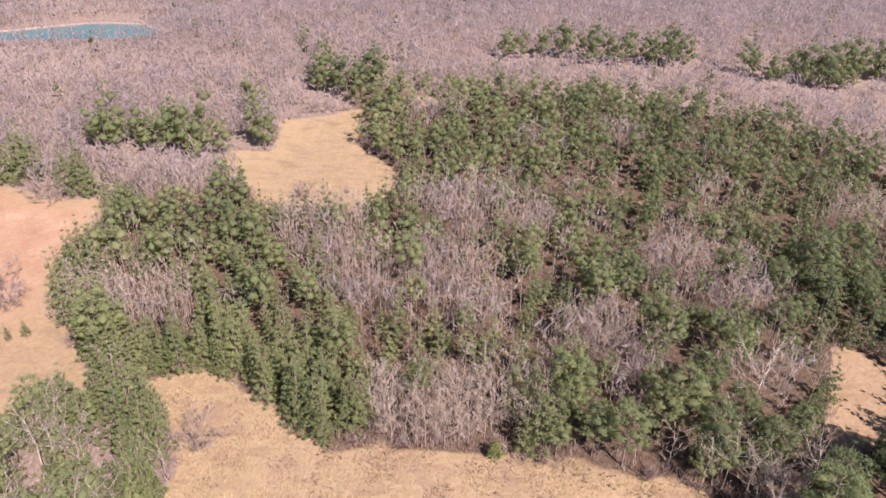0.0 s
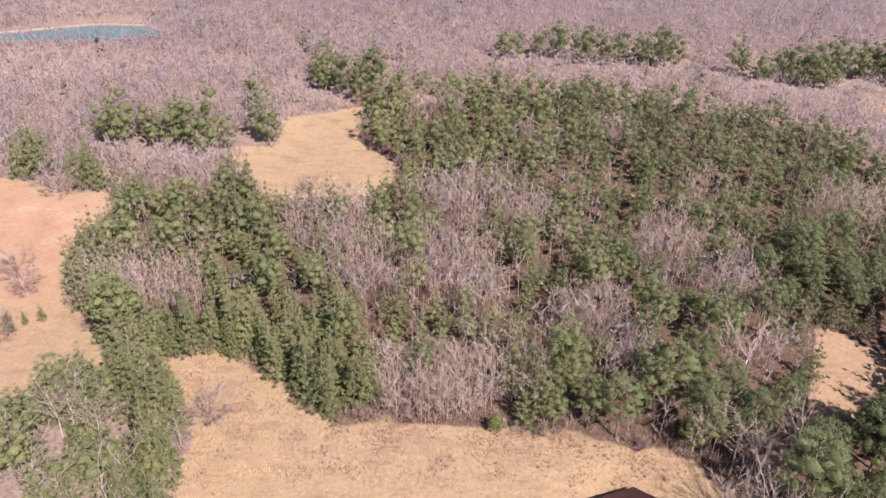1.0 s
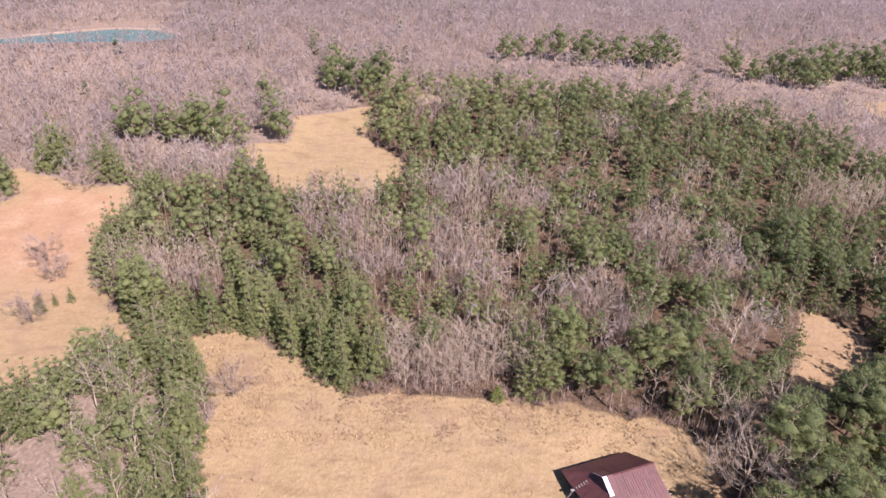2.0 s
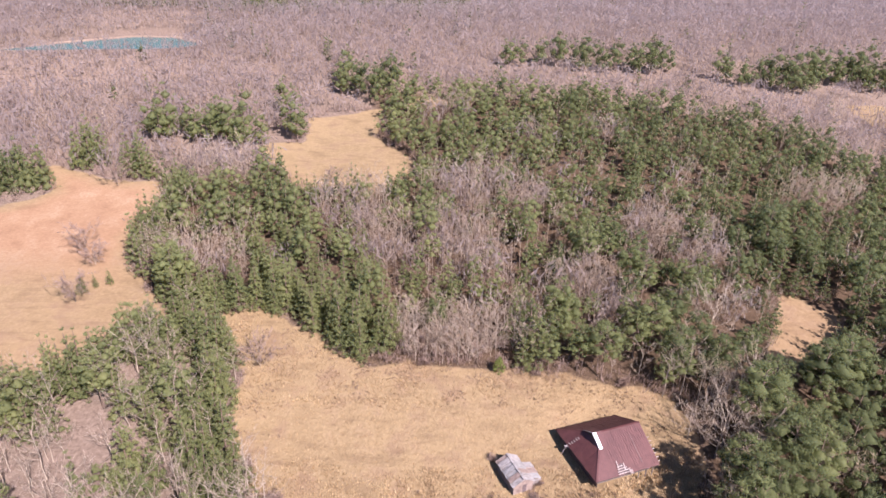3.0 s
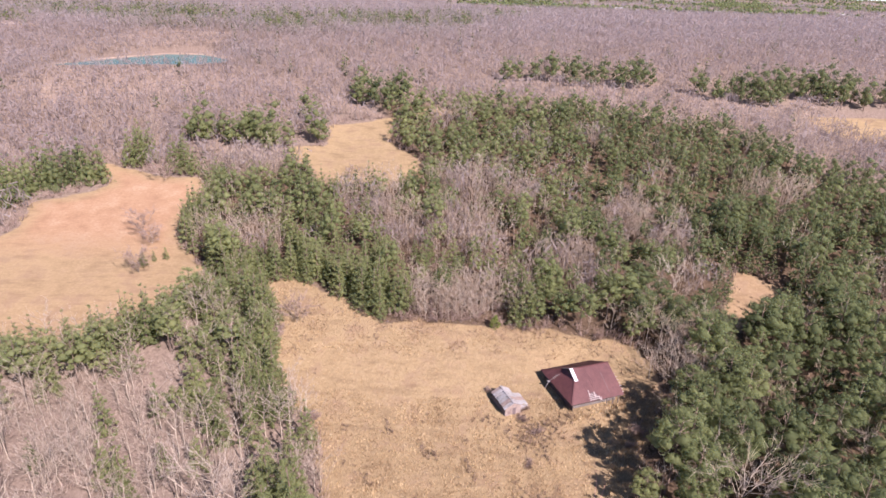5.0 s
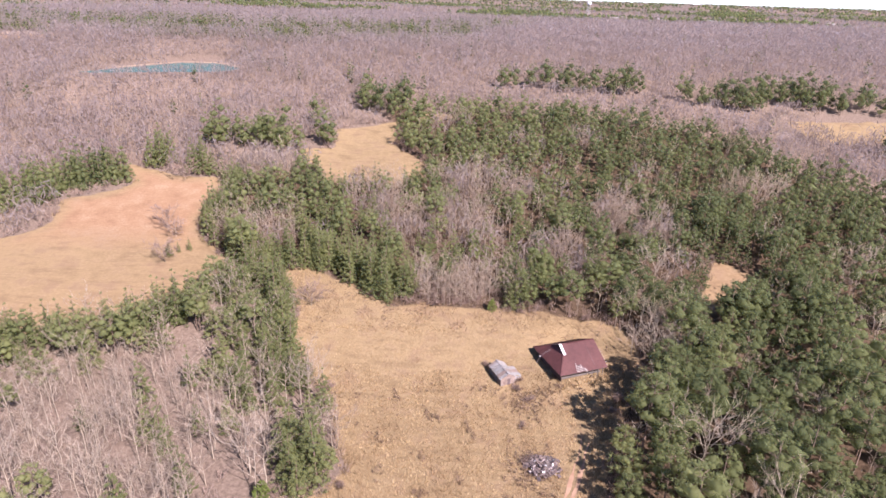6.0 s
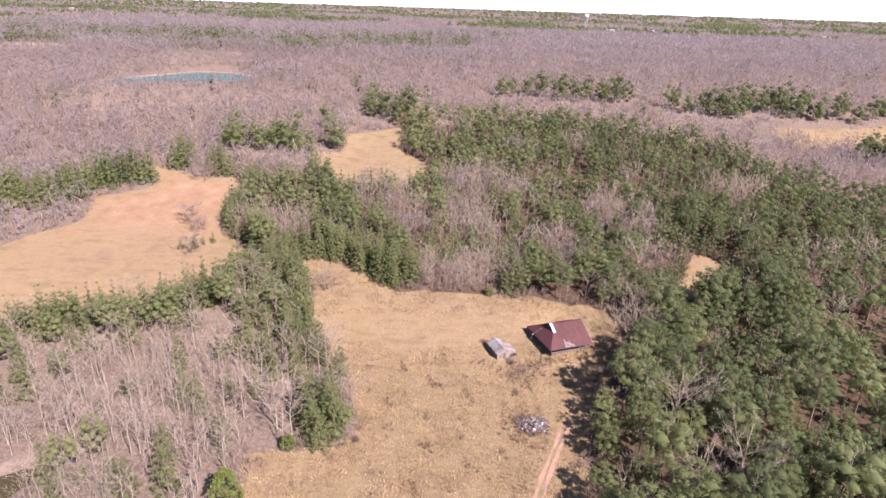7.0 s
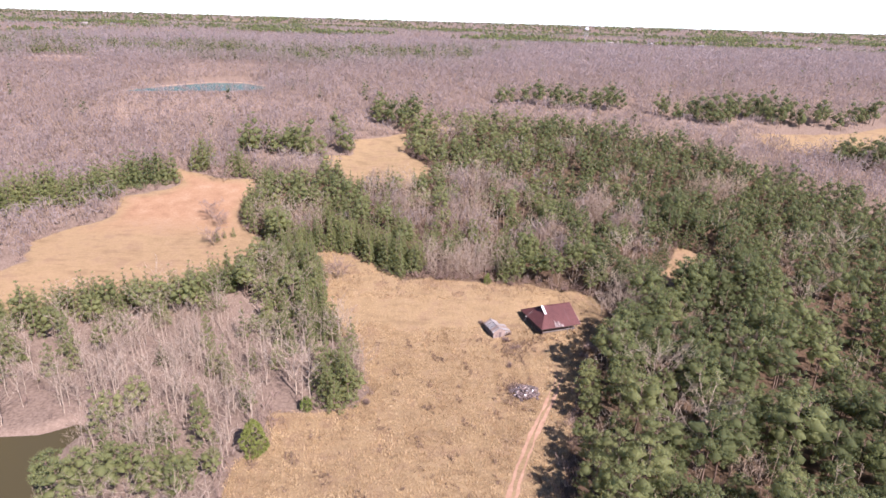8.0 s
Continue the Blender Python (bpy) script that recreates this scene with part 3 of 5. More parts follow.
# models: near ones in full, plainer ones for the mass of the woods
NEAR_PINES = [pine(100 + i, h, w, 0.03, 56, 23, 0.43, True) for i, (h, w) in enumerate([(12.5, 2.9), (13.5, 2.7), (11.5, 3.0)])]
NEAR_PINES += [pine(110 + i, h, w, b, 50, 25, 0.39) for i, (h, w, b) in enumerate([(12, 3.3, 0.3), (13, 3.5, 0.36), (11, 3.2, 0.24)])]
MID_PINES = [pine(200 + i, h, w, b, 34, 18, 0.38, False, 4) for i, (h, w, b) in enumerate([(12, 3.1, 0.3), (13, 3.3, 0.34), (10.5, 2.9, 0.2), (13, 3.0, 0.3)])]
MID_PINES += [pine(220 + i, h, w, 0.03, 28, 17, 0.46, True, 4) for i, (h, w) in enumerate([(11.5, 2.8), (13, 2.7), (12.3, 2.9)])]
BACK_PINES = [pine(240 + i, h, w, b, 16, 9, 0.6, cone, 3, 0.52) for i, (h, w, b, cone) in enumerate([(11.5, 2.8, 0.16, False), (12.5, 2.6, 0.02, True), (10, 2.6, 0.1, False), (12.5, 2.8, 0.2, False)])]
BACK_PINES += [pine(260 + i, h, w, 0.02, 17, 9, 0.58, True, 3, 0.5) for i, (h, w) in enumerate([(10, 2.7), (11.5, 2.7)])]
FAR_PINES = [pine(300 + i, h, w, 0.02, 6, 4, 0.7, cone, 3, 0.75) for i, (h, w, cone) in enumerate([(8.5, 2.2, False), (9.5, 2.1, True), (7.5, 2.1, False)])]
NEAR_BARE = [bare_tree(400 + i, h, w, n, 190, 0.05, 5, lo, up, 1.15) for i, (h, w, n, lo, up) in enumerate([(11, 3.2, 10, 0.35, 1.0), (12, 2.8, 9, 0.4, 1.2), (10, 3.8, 11, 0.3, 0.75), (11, 2.8, 9, 0.35, 1.3), (9, 3.1, 10, 0.3, 1.0), (12, 3.6, 11, 0.35, 0.85)])]
NEAR_BARE += [bare_tree(450 + i, h, w, 9, 340, 0.08, 4, 0.12, up, 0.7) for i, (h, w, up) in enumerate([(9.5, 2.5, 1.2), (10.5, 2.3, 1.4), (8.5, 2.7, 1.0)])]
MID_BARE = [bare_tree(500 + i, h, w, 5, 105, 0.13, 3, lo, 1.15, 0.8) for i, (h, w, lo) in enumerate([(11, 2.3, 0.2), (12, 2.0, 0.25), (9.5, 2.6, 0.2), (10.5, 2.1, 0.2)])]


def haze_tree(seed, tall, wide, twigs, thin):
    """A plain leafless tree for far woods: a stem, and long fine upright twigs all through a loose dome."""
    r = np.random.RandomState(seed)
    a, u = r.uniform(0, 6.28, twigs), np.sqrt(r.uniform(0, 1, twigs))
    top = tall * (0.55 + 0.45 * np.sqrt(np.clip(1 - 0.85 * u ** 2, 0, 1))) * r.uniform(0.62, 1.05, twigs)
    ln = tall * r.uniform(0.18, 0.4, twigs)
    tip = np.stack([np.cos(a) * u * wide, np.sin(a) * u * wide, top], 1)
    d = np.stack([np.cos(a) * u * 0.3, np.sin(a) * u * 0.3, np.ones(twigs)], 1) + r.normal(0, 0.55, (twigs, 3))
    d /= np.linalg.norm(d, axis=1, keepdims=True)
    s = np.cross(d, r.normal(0, 1, (twigs, 3)))
    s /= np.linalg.norm(s, axis=1, keepdims=True)
    w = thin * r.uniform(0.6, 1.4, (twigs, 1))
    foot = tip - d * ln[:, None]
    v = np.stack([foot - s * w / 2, foot + s * w / 2, tip], 1).reshape(-1, 3)
    return tube([(0, 0, 0), (0, 0, tall * 0.4)], [0.05, 0.03], 3), (v, np.arange(twigs * 3).reshape(-1, 3))


def haze_pine(seed, tall, wide, heads):
    """A plain evergreen clump for far woods."""
    r = np.random.RandomState(seed)
    a = np.arange(heads) * 2.4 + r.normal(0, 0.4, heads)
    q = wide * np.sqrt(r.uniform(0.05, 0.8, heads))
    c = np.stack([np.cos(a) * q, np.sin(a) * q, tall * r.uniform(0.35, 0.8, heads)], 1)
    rad = wide * r.uniform(0.28, 0.42, heads)
    return tube([(0, 0, 0), (0, 0, tall * 0.5)], [0.2, 0.1], 3), joined([lobes(r, c, rad, 0.8, 0.25), sprays(r, c, rad, 3, 1.6)])


FAR_BARE = [haze_tree(600 + i, h, w, 31, 0.4) for i, (h, w) in enumerate([(8.5, 3.1), (9.2, 2.9), (7.8, 3.3)])]
SKYLINE_BARE = [haze_tree(620 + i, h, w, 16, 2.0) for i, (h, w) in enumerate([(8.5, 9), (9.5, 10), (7.5, 11)])]
SKYLINE_PINE = [haze_pine(640 + i, h, w, 3) for i, (h, w) in enumerate([(9, 9), (10, 8), (8.5, 10)])]


def scatter(step, x0, x1, y0, y1, seed, jitter=0.42):
    r = np.random.RandomState(seed)
    gx, gy = np.meshgrid(np.arange(x0, x1, step), np.arange(y0, y1, step))
    gx = gx + (np.arange(gx.shape[0])[:, None] % 2) * step / 2
    return gx.ravel() + r.uniform(-jitter, jitter, gx.size) * step, gy.ravel() + r.uniform(-jitter, jitter, gy.size) * step


KEPT_CLEAR = [(-45, -1.5, 4), (-31, 20.5, 6), (-41.5, 21.5, 6), (-53, -15, 5), (-63, -16, 6), (-73, -17, 6), (10, 80, 3), (50, 60.5, 5), (-118, 164, 6), (-99.5, 158.5, 6), (47.5, 3.5, 5.2), (56.5, 4.5, 5.2), (50, 24, 6.5), (79.5, 37, 5.5), (57.5, 89, 5.5), (-107.8, 34, 4), (112, 70, 4.5), (138, 98, 5)]
OPEN = (HOUSE_FIELD, WEST_FIELD, NORTH_FIELD, NORTH_STRIP, EAST_CLEARING, FAR_FIELD, LANE)


def free(x, y):
    """Where trees may stand."""
    ok = np.ones(len(x), bool)
    for poly in OPEN:
        ok &= edge_distance(poly, x, y) < (np.where((x > 14) & (y < 72), -2.8, -0.4) if poly is HOUSE_FIELD else -0.4)
    ok &= (edge_distance(FAR_POND, x, y) < np.where(y > 262, -5.0, -6.5)) & (edge_distance(NEAR_POND, x, y) < -2.5)
    for px, py, gap in KEPT_CLEAR:
        ok &= np.hypot(x - px, y - py) > gap
    return ok & ~in_ellipses([(-268, 314, 24, 18)], x, y)


def mass(name, models, which, x, y, scale, tone, seed, mats, labels, category):
    """Joins many plain trees into one wood mesh and one foliage mesh, each of kind stuff."""
    r = np.random.RandomState(seed)
    turn = r.uniform(0, 6.28, len(x))
    z = height(x, y)
    for side, mat in enumerate(mats):
        vs, fs, ts, n = [], [], [], 0
        for k, model in enumerate(models):
            v, f = model[side]
            idx = np.nonzero(which == k)[0]
            if not len(idx):
                continue
            c, s = np.cos(turn[idx])[:, None], np.sin(turn[idx])[:, None]
            sc = scale[idx][:, None]
            px = (v[None, :, 0] * c - v[None, :, 1] * s) * sc + x[idx][:, None]
            py = (v[None, :, 0] * s + v[None, :, 1] * c) * sc + y[idx][:, None]
            pz = v[None, :, 2] * sc + z[idx][:, None] - 0.1
            vs.append(np.stack([px, py, pz], -1).reshape(-1, 3))
            fs.append((f[None] + (np.arange(len(idx)) * len(v))[:, None, None] + n).reshape(-1, 3))
            ts.append(np.repeat(tone[idx], len(v)))
            n += len(idx) * len(v)
        if vs:
            nm = name + ("_trunks", "_foliage")[side]
            me = mesh_of(nm, np.concatenate(vs), np.concatenate(fs), mat, np.concatenate(ts), mat in (PINE_LEAF, TWIG_HAZE))
            tagged(new(nm, me), labels[side], category, kind="stuff")


def tree_things(name, models, which, x, y, scale, tone, seed, mats, label, category, group):
    """One thing for each tree: an empty at its foot, with trunk and crown."""
    r = np.random.RandomState(seed)
    meshes = {}
    for i in range(len(x)):
        key = (which[i], int(tone[i] * 5))
        if key not in meshes:
            (tv, tf), (cv, cf) = models[which[i]]
            t = np.full(len(cv), (key[1] + 0.5) / 5)
            meshes[key] = mesh_of(name + "_trunk", tv, tf, mats[0]), mesh_of(name + "_crown", cv, cf, mats[1], t, mats[1] is PINE_LEAF)
        top = new(name)
        top.matrix_world = Matrix.LocRotScale((x[i], y[i], float(height(x[i], y[i])) - 0.1), Euler((0, 0, r.uniform(0, 6.28))), [scale[i]] * 3)
        tagged(top, label, category, group)
        part("trunk", meshes[key][0], top)
        part("crown", meshes[key][1], top)


def plant_woods():
    r = np.random.RandomState(7)
    # the pine wood and the wood by the near pond
    x, y = scatter(4.0, -205, 262, -72, 76, 21)
    x2, y2 = scatter(4.5, -205, 262, 76, 125, 121)
    x4, y4 = scatter(3.8, -205, 262, 125, 222, 124)
    x3, y3 = scatter(6.2, 14, 262, -72, 76, 122, 0.36)
    keep = (x < 14) | (y > 76)
    x, y = np.concatenate([x[keep], x2, x3, x4]), np.concatenate([y[keep], y2, y3, y4])
    ok = (y < 205) | inside(PINE_WOOD, x, y)
    x, y = x[ok], y[ok]
    ok = (y > 78) | (np.random.RandomState(20).uniform(0, 1, len(x)) < np.where(x > 0, 1.0, 0.62))
    x, y = x[ok], y[ok]
    ok = free(x, y) & (np.abs(x) < 70 + 0.62 * (np.maximum(y, -30) + 120))
    x, y = x[ok], y[ok]
    pw, ww = inside(PINE_WOOD, x, y), inside(WEST_WOOD, x, y)
    bare_spot = in_ellipses([(a, b, c * 1.1, d * 1.1) for a, b, c, d in BARE_MID] + [(a, b, c * 0.9, d * 0.9) for a, b, c, d in BARE_EAST], x, y)
    clump = in_ellipses(PINES_WEST + PINES_NORTH, x, y)
    luck = r.uniform(0, 1, len(x))
    is_pine = np.where(pw, np.where(bare_spot, luck < 0.12, luck < np.where((x < 75) & (y > 75) & (y < 150), np.where(waves(x, y, 17, 53) + 0.5 * waves(x, y, 7, 54) > np.clip(0.42 - 0.012 * x, 0.12, 0.75), 0.2, 0.9), np.where(x > 20, 0.82, 0.87))), np.where(ww, luck < 0.10, clump & (luck < 0.92)))
    # the row of pines along the north edge of the west wood
    edge = -edge_distance(WEST_FIELD, x, y)
    is_pine |= ww & (edge < 17) & (luck < 0.88)
    is_pine |= ww & (x > -66) & (y > 47) & (luck < 0.72)
    is_pine |= pw & (x > 14) & (x < 50) & (y > 66) & (edge_distance(HOUSE_FIELD, x, y) > -9) & (luck < 0.8)
    is_pine |= pw & (x < -14) & (edge_distance(HOUSE_FIELD, x, y) > -8) & (luck < 0.9) & ~bare_spot
    keep = ~clump & ~((edge_distance(WEST_FIELD, x, y) < 0) & in_ellipses([(a, b - 3, c + 1, d + 3) for a, b, c, d in PINES_WEST], x, y))
    x, y, is_pine = x[keep], y[keep], is_pine[keep]
    px, py = scatter(3.3, -140, 60, -10, 165, 125)
    rim = np.min([-edge_distance(p, px, py) for p in (HOUSE_FIELD, WEST_FIELD)], 0)
    ok = free(px, py) & (rim < 9) & ~in_ellipses(BARE_MID + BARE_EAST, px, py)
    ok &= (inside(PINE_WOOD, px, py) & (px < 16) & (py > 76)) | (inside(WEST_WOOD, px, py) & ((-edge_distance(WEST_FIELD, px, py) < 12) | ((px > -66) & (py > 47))))
    ok &= np.random.RandomState(126).uniform(0, 1, len(px)) < 0.75
    px, py = px[ok], py[ok]
    x, y, is_pine = np.concatenate([x, px]), np.concatenate([y, py]), np.concatenate([is_pine, np.ones(len(px), bool)])
    # closer stands of leafless trees, and closed clumps of pine
    ex, ey = scatter(2.6, -130, 140, -30, 205, 25)
    ok = free(ex, ey) & (in_ellipses(BARE_MID + BARE_EAST, ex, ey) | (inside(WEST_WOOD, ex, ey) & (r.uniform(0, 1, len(ex)) < 0.1)))
    ex, ey = ex[ok], ey[ok]
    cx, cy = scatter(3.1, -200, 235, 110, 250, 26)
    ok = free(cx, cy) & in_ellipses(PINES_WEST + PINES_NORTH, cx, cy) & ((cy < 205) | (waves(cx, cy, 8, 58) > -0.25))
    cx, cy = cx[ok], cy[ok]
    is_pine = np.concatenate([is_pine, np.zeros(len(ex), bool), np.ones(len(cx), bool)])
    x, y = np.concatenate([x, ex, cx]), np.concatenate([y, ey, cy])
    tone = np.clip(0.48 + 0.18 * waves(x, y, 30, 9) + r.normal(0, 0.2, len(x)), 0, 0.99)
    tone = np.where(is_pine, np.clip(tone - np.where(in_ellipses(PINES_NORTH, x, y), 0.3, np.where(y > 128, 0.08, 0.0)), 0, 0.99), tone)
    # deep shade in the east wood graded into pine tone; west painted lighter
    tone = np.where(is_pine, np.clip(tone - 0.5 * np.clip((x - 20) / 50, 0, 1) + 0.28 * np.clip((25 - x) / 40, 0, 1) * (y < 130), 0, 0.99), tone)
    tone = np.where(is_pine & (x > 26) & (y < 76), np.clip(tone + np.random.RandomState(128).normal(0.03, 0.2, len(x)), 0, 0.99), tone)
    scale = r.uniform(0.72, 1.2, len(x)) * (1 + 0.08 * waves(x, y, 22, 27))
    scale *= np.where((y > 128) & is_pine, 0.9, 1.0)
    scale *= np.where(in_ellipses(PINES_NORTH + PINES_WEST, x, y), 1.35, 1.0)
    scale *= np.where((x > 20) & (y < 76) & is_pine, np.where(edge_distance(HOUSE_FIELD, x, y) > -5, 0.95, 1.34), 1.0)
    tone = np.where((inside(WEST_WOOD, x, y) | ((y > 76) & (y < 160))) & ~is_pine, np.clip(tone + 0.22, 0, 0.99), tone)
    near = np.maximum(0, -edge_distance(HOUSE_FIELD, x, y)) + np.maximum(0, y - 70) * 0.35
    near = np.where(y < -40, 999, near)
    for pines in (True, False):
        idx = np.nonzero(is_pine == pines)[0]
        idx = idx[np.argsort(near[idx])]
        first, rest = idx[:(200 if pines else 220)], idx[(200 if pines else 220):]
        models, plain = (NEAR_PINES, (MID_PINES, BACK_PINES)) if pines else (NEAR_BARE, (NEAR_BARE[2:6], MID_BARE))
        mats = (PINE_BARK, PINE_LEAF) if pines else (PALE_BARK, TWIG)
        which = r.randint(0, len(models), len(x))
        # the grove behind the field is a thicket
        if not pines:
            which = np.where(y > 76, 6 + which % 3, which % 6)
        # pines at the field's edge keep their low branches
        if pines:
            slim = (x < 18) & ((edge_distance(HOUSE_FIELD, x, y) > -8) | (r.uniform(0, 1, len(x)) < 0.75))
            which = np.where(slim, which % 3, 3 + which % 3)
        tree_things("pine_tree" if pines else "bare_tree", models, which[first], x[first], y[first], scale[first], tone[first], 31 + pines, mats,
                    "green pine at the edge of the dry field" if pines else "leafless grey winter tree with fine twigs", "tree", "pines round the field" if pines else "bare trees round the field")
        which = r.randint(0, 4, len(x))
        if pines:
            rim = (np.min([-edge_distance(p, x, y) for p in OPEN], 0) < 5) | in_ellipses(PINES_WEST + PINES_NORTH, x, y)
            slim = (x < 30) & (y < 128) & (r.uniform(0, 1, len(x)) < 0.7)
            which = np.where(slim, 4 + which % 3, np.where(rim & (y < 170), 4 + which % 2, np.where((y > 170) & (which == 1), 2, which)))
            which = np.where((y > 128) & (which == 6), 5, which)
        back = (y[rest] > 128) | (x[rest] > 105) | (y[rest] < -42) if pines else (y[rest] > 75) | (x[rest] > 0)
        soft = np.zeros(len(rest), bool) if pines else back & ((y[rest] > 150) | (x[rest] < -125)) & ~inside(PINE_WOOD, x[rest], y[rest]) & (r.uniform(0, 1, len(rest)) < 0.75)
        if not pines:
            soft |= inside(PINE_WOOD, x[rest], y[rest]) & (y[rest] > 86) & (x[rest] < 90) & (edge_distance(WEST_FIELD, x[rest], y[rest]) < -10) & (r.uniform(0, 1, len(rest)) < 0.15)
        if not pines:
            part_of = rest[soft]
            mass("upland_bare_wood", FAR_BARE, which[part_of] % 3, x[part_of], y[part_of], scale[part_of] * 1.2, tone[part_of], 45, (TWIG, TWIG_HAZE), ("stems of leafless woods beyond the fields", "soft grey-pink leafless woods beyond the fields"), "woods")
        for part_of, some, stand in ((rest[~back], plain[0], ""), (rest[back & ~soft], plain[1], "north_")):
            mass(stand + ("pine_wood" if pines else "bare_wood"), some, which[part_of], x[part_of], y[part_of], scale[part_of], tone[part_of], 41 + pines, (TWIG, TWIG) if stand and not pines else mats,
                 ("trunks of the green pine wood", "green needle crowns of the pine wood") if pines else ("pale trunks of leafless winter woods", "grey-pink twigs of leafless winter woods"), "woods")
    # brushy undergrowth under the leafless trees
    bx, by = x[~is_pine], y[~is_pine]
    ok = (by < 150) & (bx > -130) & ~(inside(WEST_WOOD, bx, by) & (np.random.RandomState(127).uniform(0, 1, len(bx)) < 0.65))
    bx, by = bx[ok], by[ok]
    bx, by = bx + r.normal(0, 1.6, len(bx)), by + r.normal(0, 1.6, len(by))
    ok = free(bx, by)
    bx, by = bx[ok], by[ok]
    lx, ly = scatter(1.7, -215, 150, -45, 215, 28)
    gap = np.min([-edge_distance(p, lx, ly) for p in (HOUSE_FIELD, WEST_FIELD, NORTH_FIELD, EAST_CLEARING)], 0)
    grove = (lx > -16) & (lx < 24) & (ly > 76) & (ly < 96)
    ok = (gap > -0.6) & (gap < np.where(grove, 9.0, 3.4)) & (r.uniform(0, 1, len(lx)) < np.where(grove, 0.85, 0.55 + 0.35 * waves(lx, ly, 9, 29))) & (np.abs(lx) < 70 + 0.62 * (ly + 120)) & (edge_distance(NEAR_POND, lx, ly) < -1)
    bx, by = np.concatenate([bx, lx[ok]]), np.concatenate([by, ly[ok]])
    low = [(tube([(0, 0, 0), (0, 0, 0.5)], [0.04, 0.02], 3), shrub(660 + i, h, 2.2, 34, 0.09)) for i, h in enumerate((2.0, 3.0, 4.2))]
    mass("undergrowth", low, r.randint(0, 3, len(bx)), bx, by, r.uniform(0.7, 1.3, len(bx)), np.clip(r.normal(0.5, 0.22, len(bx)), 0, 0.99), 71, (PALE_BARK, BRUSH),
         ("stems of leafless undergrowth", "brown leafless undergrowth below the trees"), "undergrowth")
    # leafless woods farther off, with bands of pine
    x, y = scatter(4.1, -420, 520, 120, 460, 22)
    x2, y2 = scatter(4.6, -420, 520, 460, 640, 123)
    x, y = np.concatenate([x, x2]), np.concatenate([y, y2])
    ok = free(x, y) & ~inside(PINE_WOOD, x, y) & ~inside(WEST_WOOD, x, y) & (np.abs(x) < 90 + 0.72 * (y + 120))
    ok &= ~in_ellipses([(a, b - 1.5, c + 1, d + 3) for a, b, c, d in PINES_NORTH], x, y)
    ok &= ~((x > -205) & (x < 262) & (y < 205) & (np.abs(x) < 70 + 0.62 * (y + 120)))
    step = np.where(y > 360, 0.6, 0.95)
    ok &= np.random.RandomState(5).uniform(0, 1, len(x)) < step
    x, y = x[ok], y[ok]
    luck = r.uniform(0, 1, len(x))
    band = (y > 312 + 26 * waves(x, y, 160, 13) + 2.2 * np.maximum(x + 25, 0)) & (y < 500 + 30 * waves(x, y, 200, 14) + 0.2 * x)
    is_pine = np.where(band, luck < 0.62, luck < 0.02)
    tone = np.clip(0.48 + 0.2 * waves(x, y, 45, 15) + r.normal(0, 0.08, len(x)), 0, 0.99)
    scale = r.uniform(0.8, 1.2, len(x)) * np.where(y > 360, 1.3, 1.0)
    for pines in (True, False):
        idx = np.nonzero(is_pine == pines)[0]
        models = FAR_PINES if pines else FAR_BARE
        which = r.randint(0, len(models), len(idx))
        mass("far_pine_wood" if pines else "far_bare_wood", models, which, x[idx], y[idx], scale[idx] * (0.9 if pines else 1.0), np.clip(tone[idx] - 0.25 * pines, 0, 0.99), 51 + pines, (PINE_BARK, PINE_LEAF) if pines else (TWIG, TWIG_HAZE),
             ("trunks of a distant pine wood", "dark green distant pine wood") if pines else ("trunks of distant leafless woods", "grey-pink distant leafless woods"), "woods")
    # woods out to the horizon
    x, y = scatter(19, -1500, 1700, 640, 1700, 23)
    x2, y2 = scatter(62, -3800, 4200, 1700, 4600, 24)
    x, y = np.concatenate([x, x2]), np.concatenate([y, y2])
    big = np.where(y > 1700, 1.5, 1.0)
    green = waves(x, y, 380, 16) + 0.25 * waves(x, y, 90, 17)
    ok = (waves(x, y, 300, 18) > -0.75) & (np.abs(x) < 90 + 0.78 * (y + 120))
    x, y, big, green = x[ok], y[ok], big[ok], green[ok]
    tone = np.clip(0.45 + 0.2 * waves(x, y, 120, 19) + r.normal(0, 0.15, len(x)), 0, 0.99)
    for pines in (True, False):
        idx = np.nonzero((green > np.where(y > 1100, 0.0, 0.3)) == pines)[0]
        models = SKYLINE_PINE if pines else SKYLINE_BARE
        which = r.randint(0, len(models), len(idx))
        sc = big[idx] * r.uniform(0.7, 1.1, len(idx))
        mass("horizon_pine_wood" if pines else "horizon_bare_wood", models, which, x[idx], y[idx], sc, np.clip(tone[idx] - 0.35 * pines, 0, 0.99), 61 + pines, (PINE_BARK, PINE_LEAF) if pines else (TWIG, TWIG_HAZE),
             ("trunks of woods on the horizon", "dark pine woods on the horizon") if pines else ("trunks of bare woods on the horizon", "bare woods on the horizon"), "woods")


plant_woods()


# ---- single trees and shrubs that stand out ----
def lone_tree(name, model, x, y, size, mats, label, category="tree", tone=0.5, turn=0.0, group=""):
    (tv, tf), (cv, cf) = model
    top = new(name)
    top.matrix_world = Matrix.LocRotScale((x, y, float(height(x, y)) - 0.08), Euler((0, 0, turn)), [size] * 3)
    tagged(top, label, category, group)
    part("trunk", mesh_of("trunk", tv, tf, mats[0]), top)
    part("crown", mesh_of("crown", cv, cf, mats[1], np.full(len(cv), tone), mats[1] is PINE_LEAF), top)


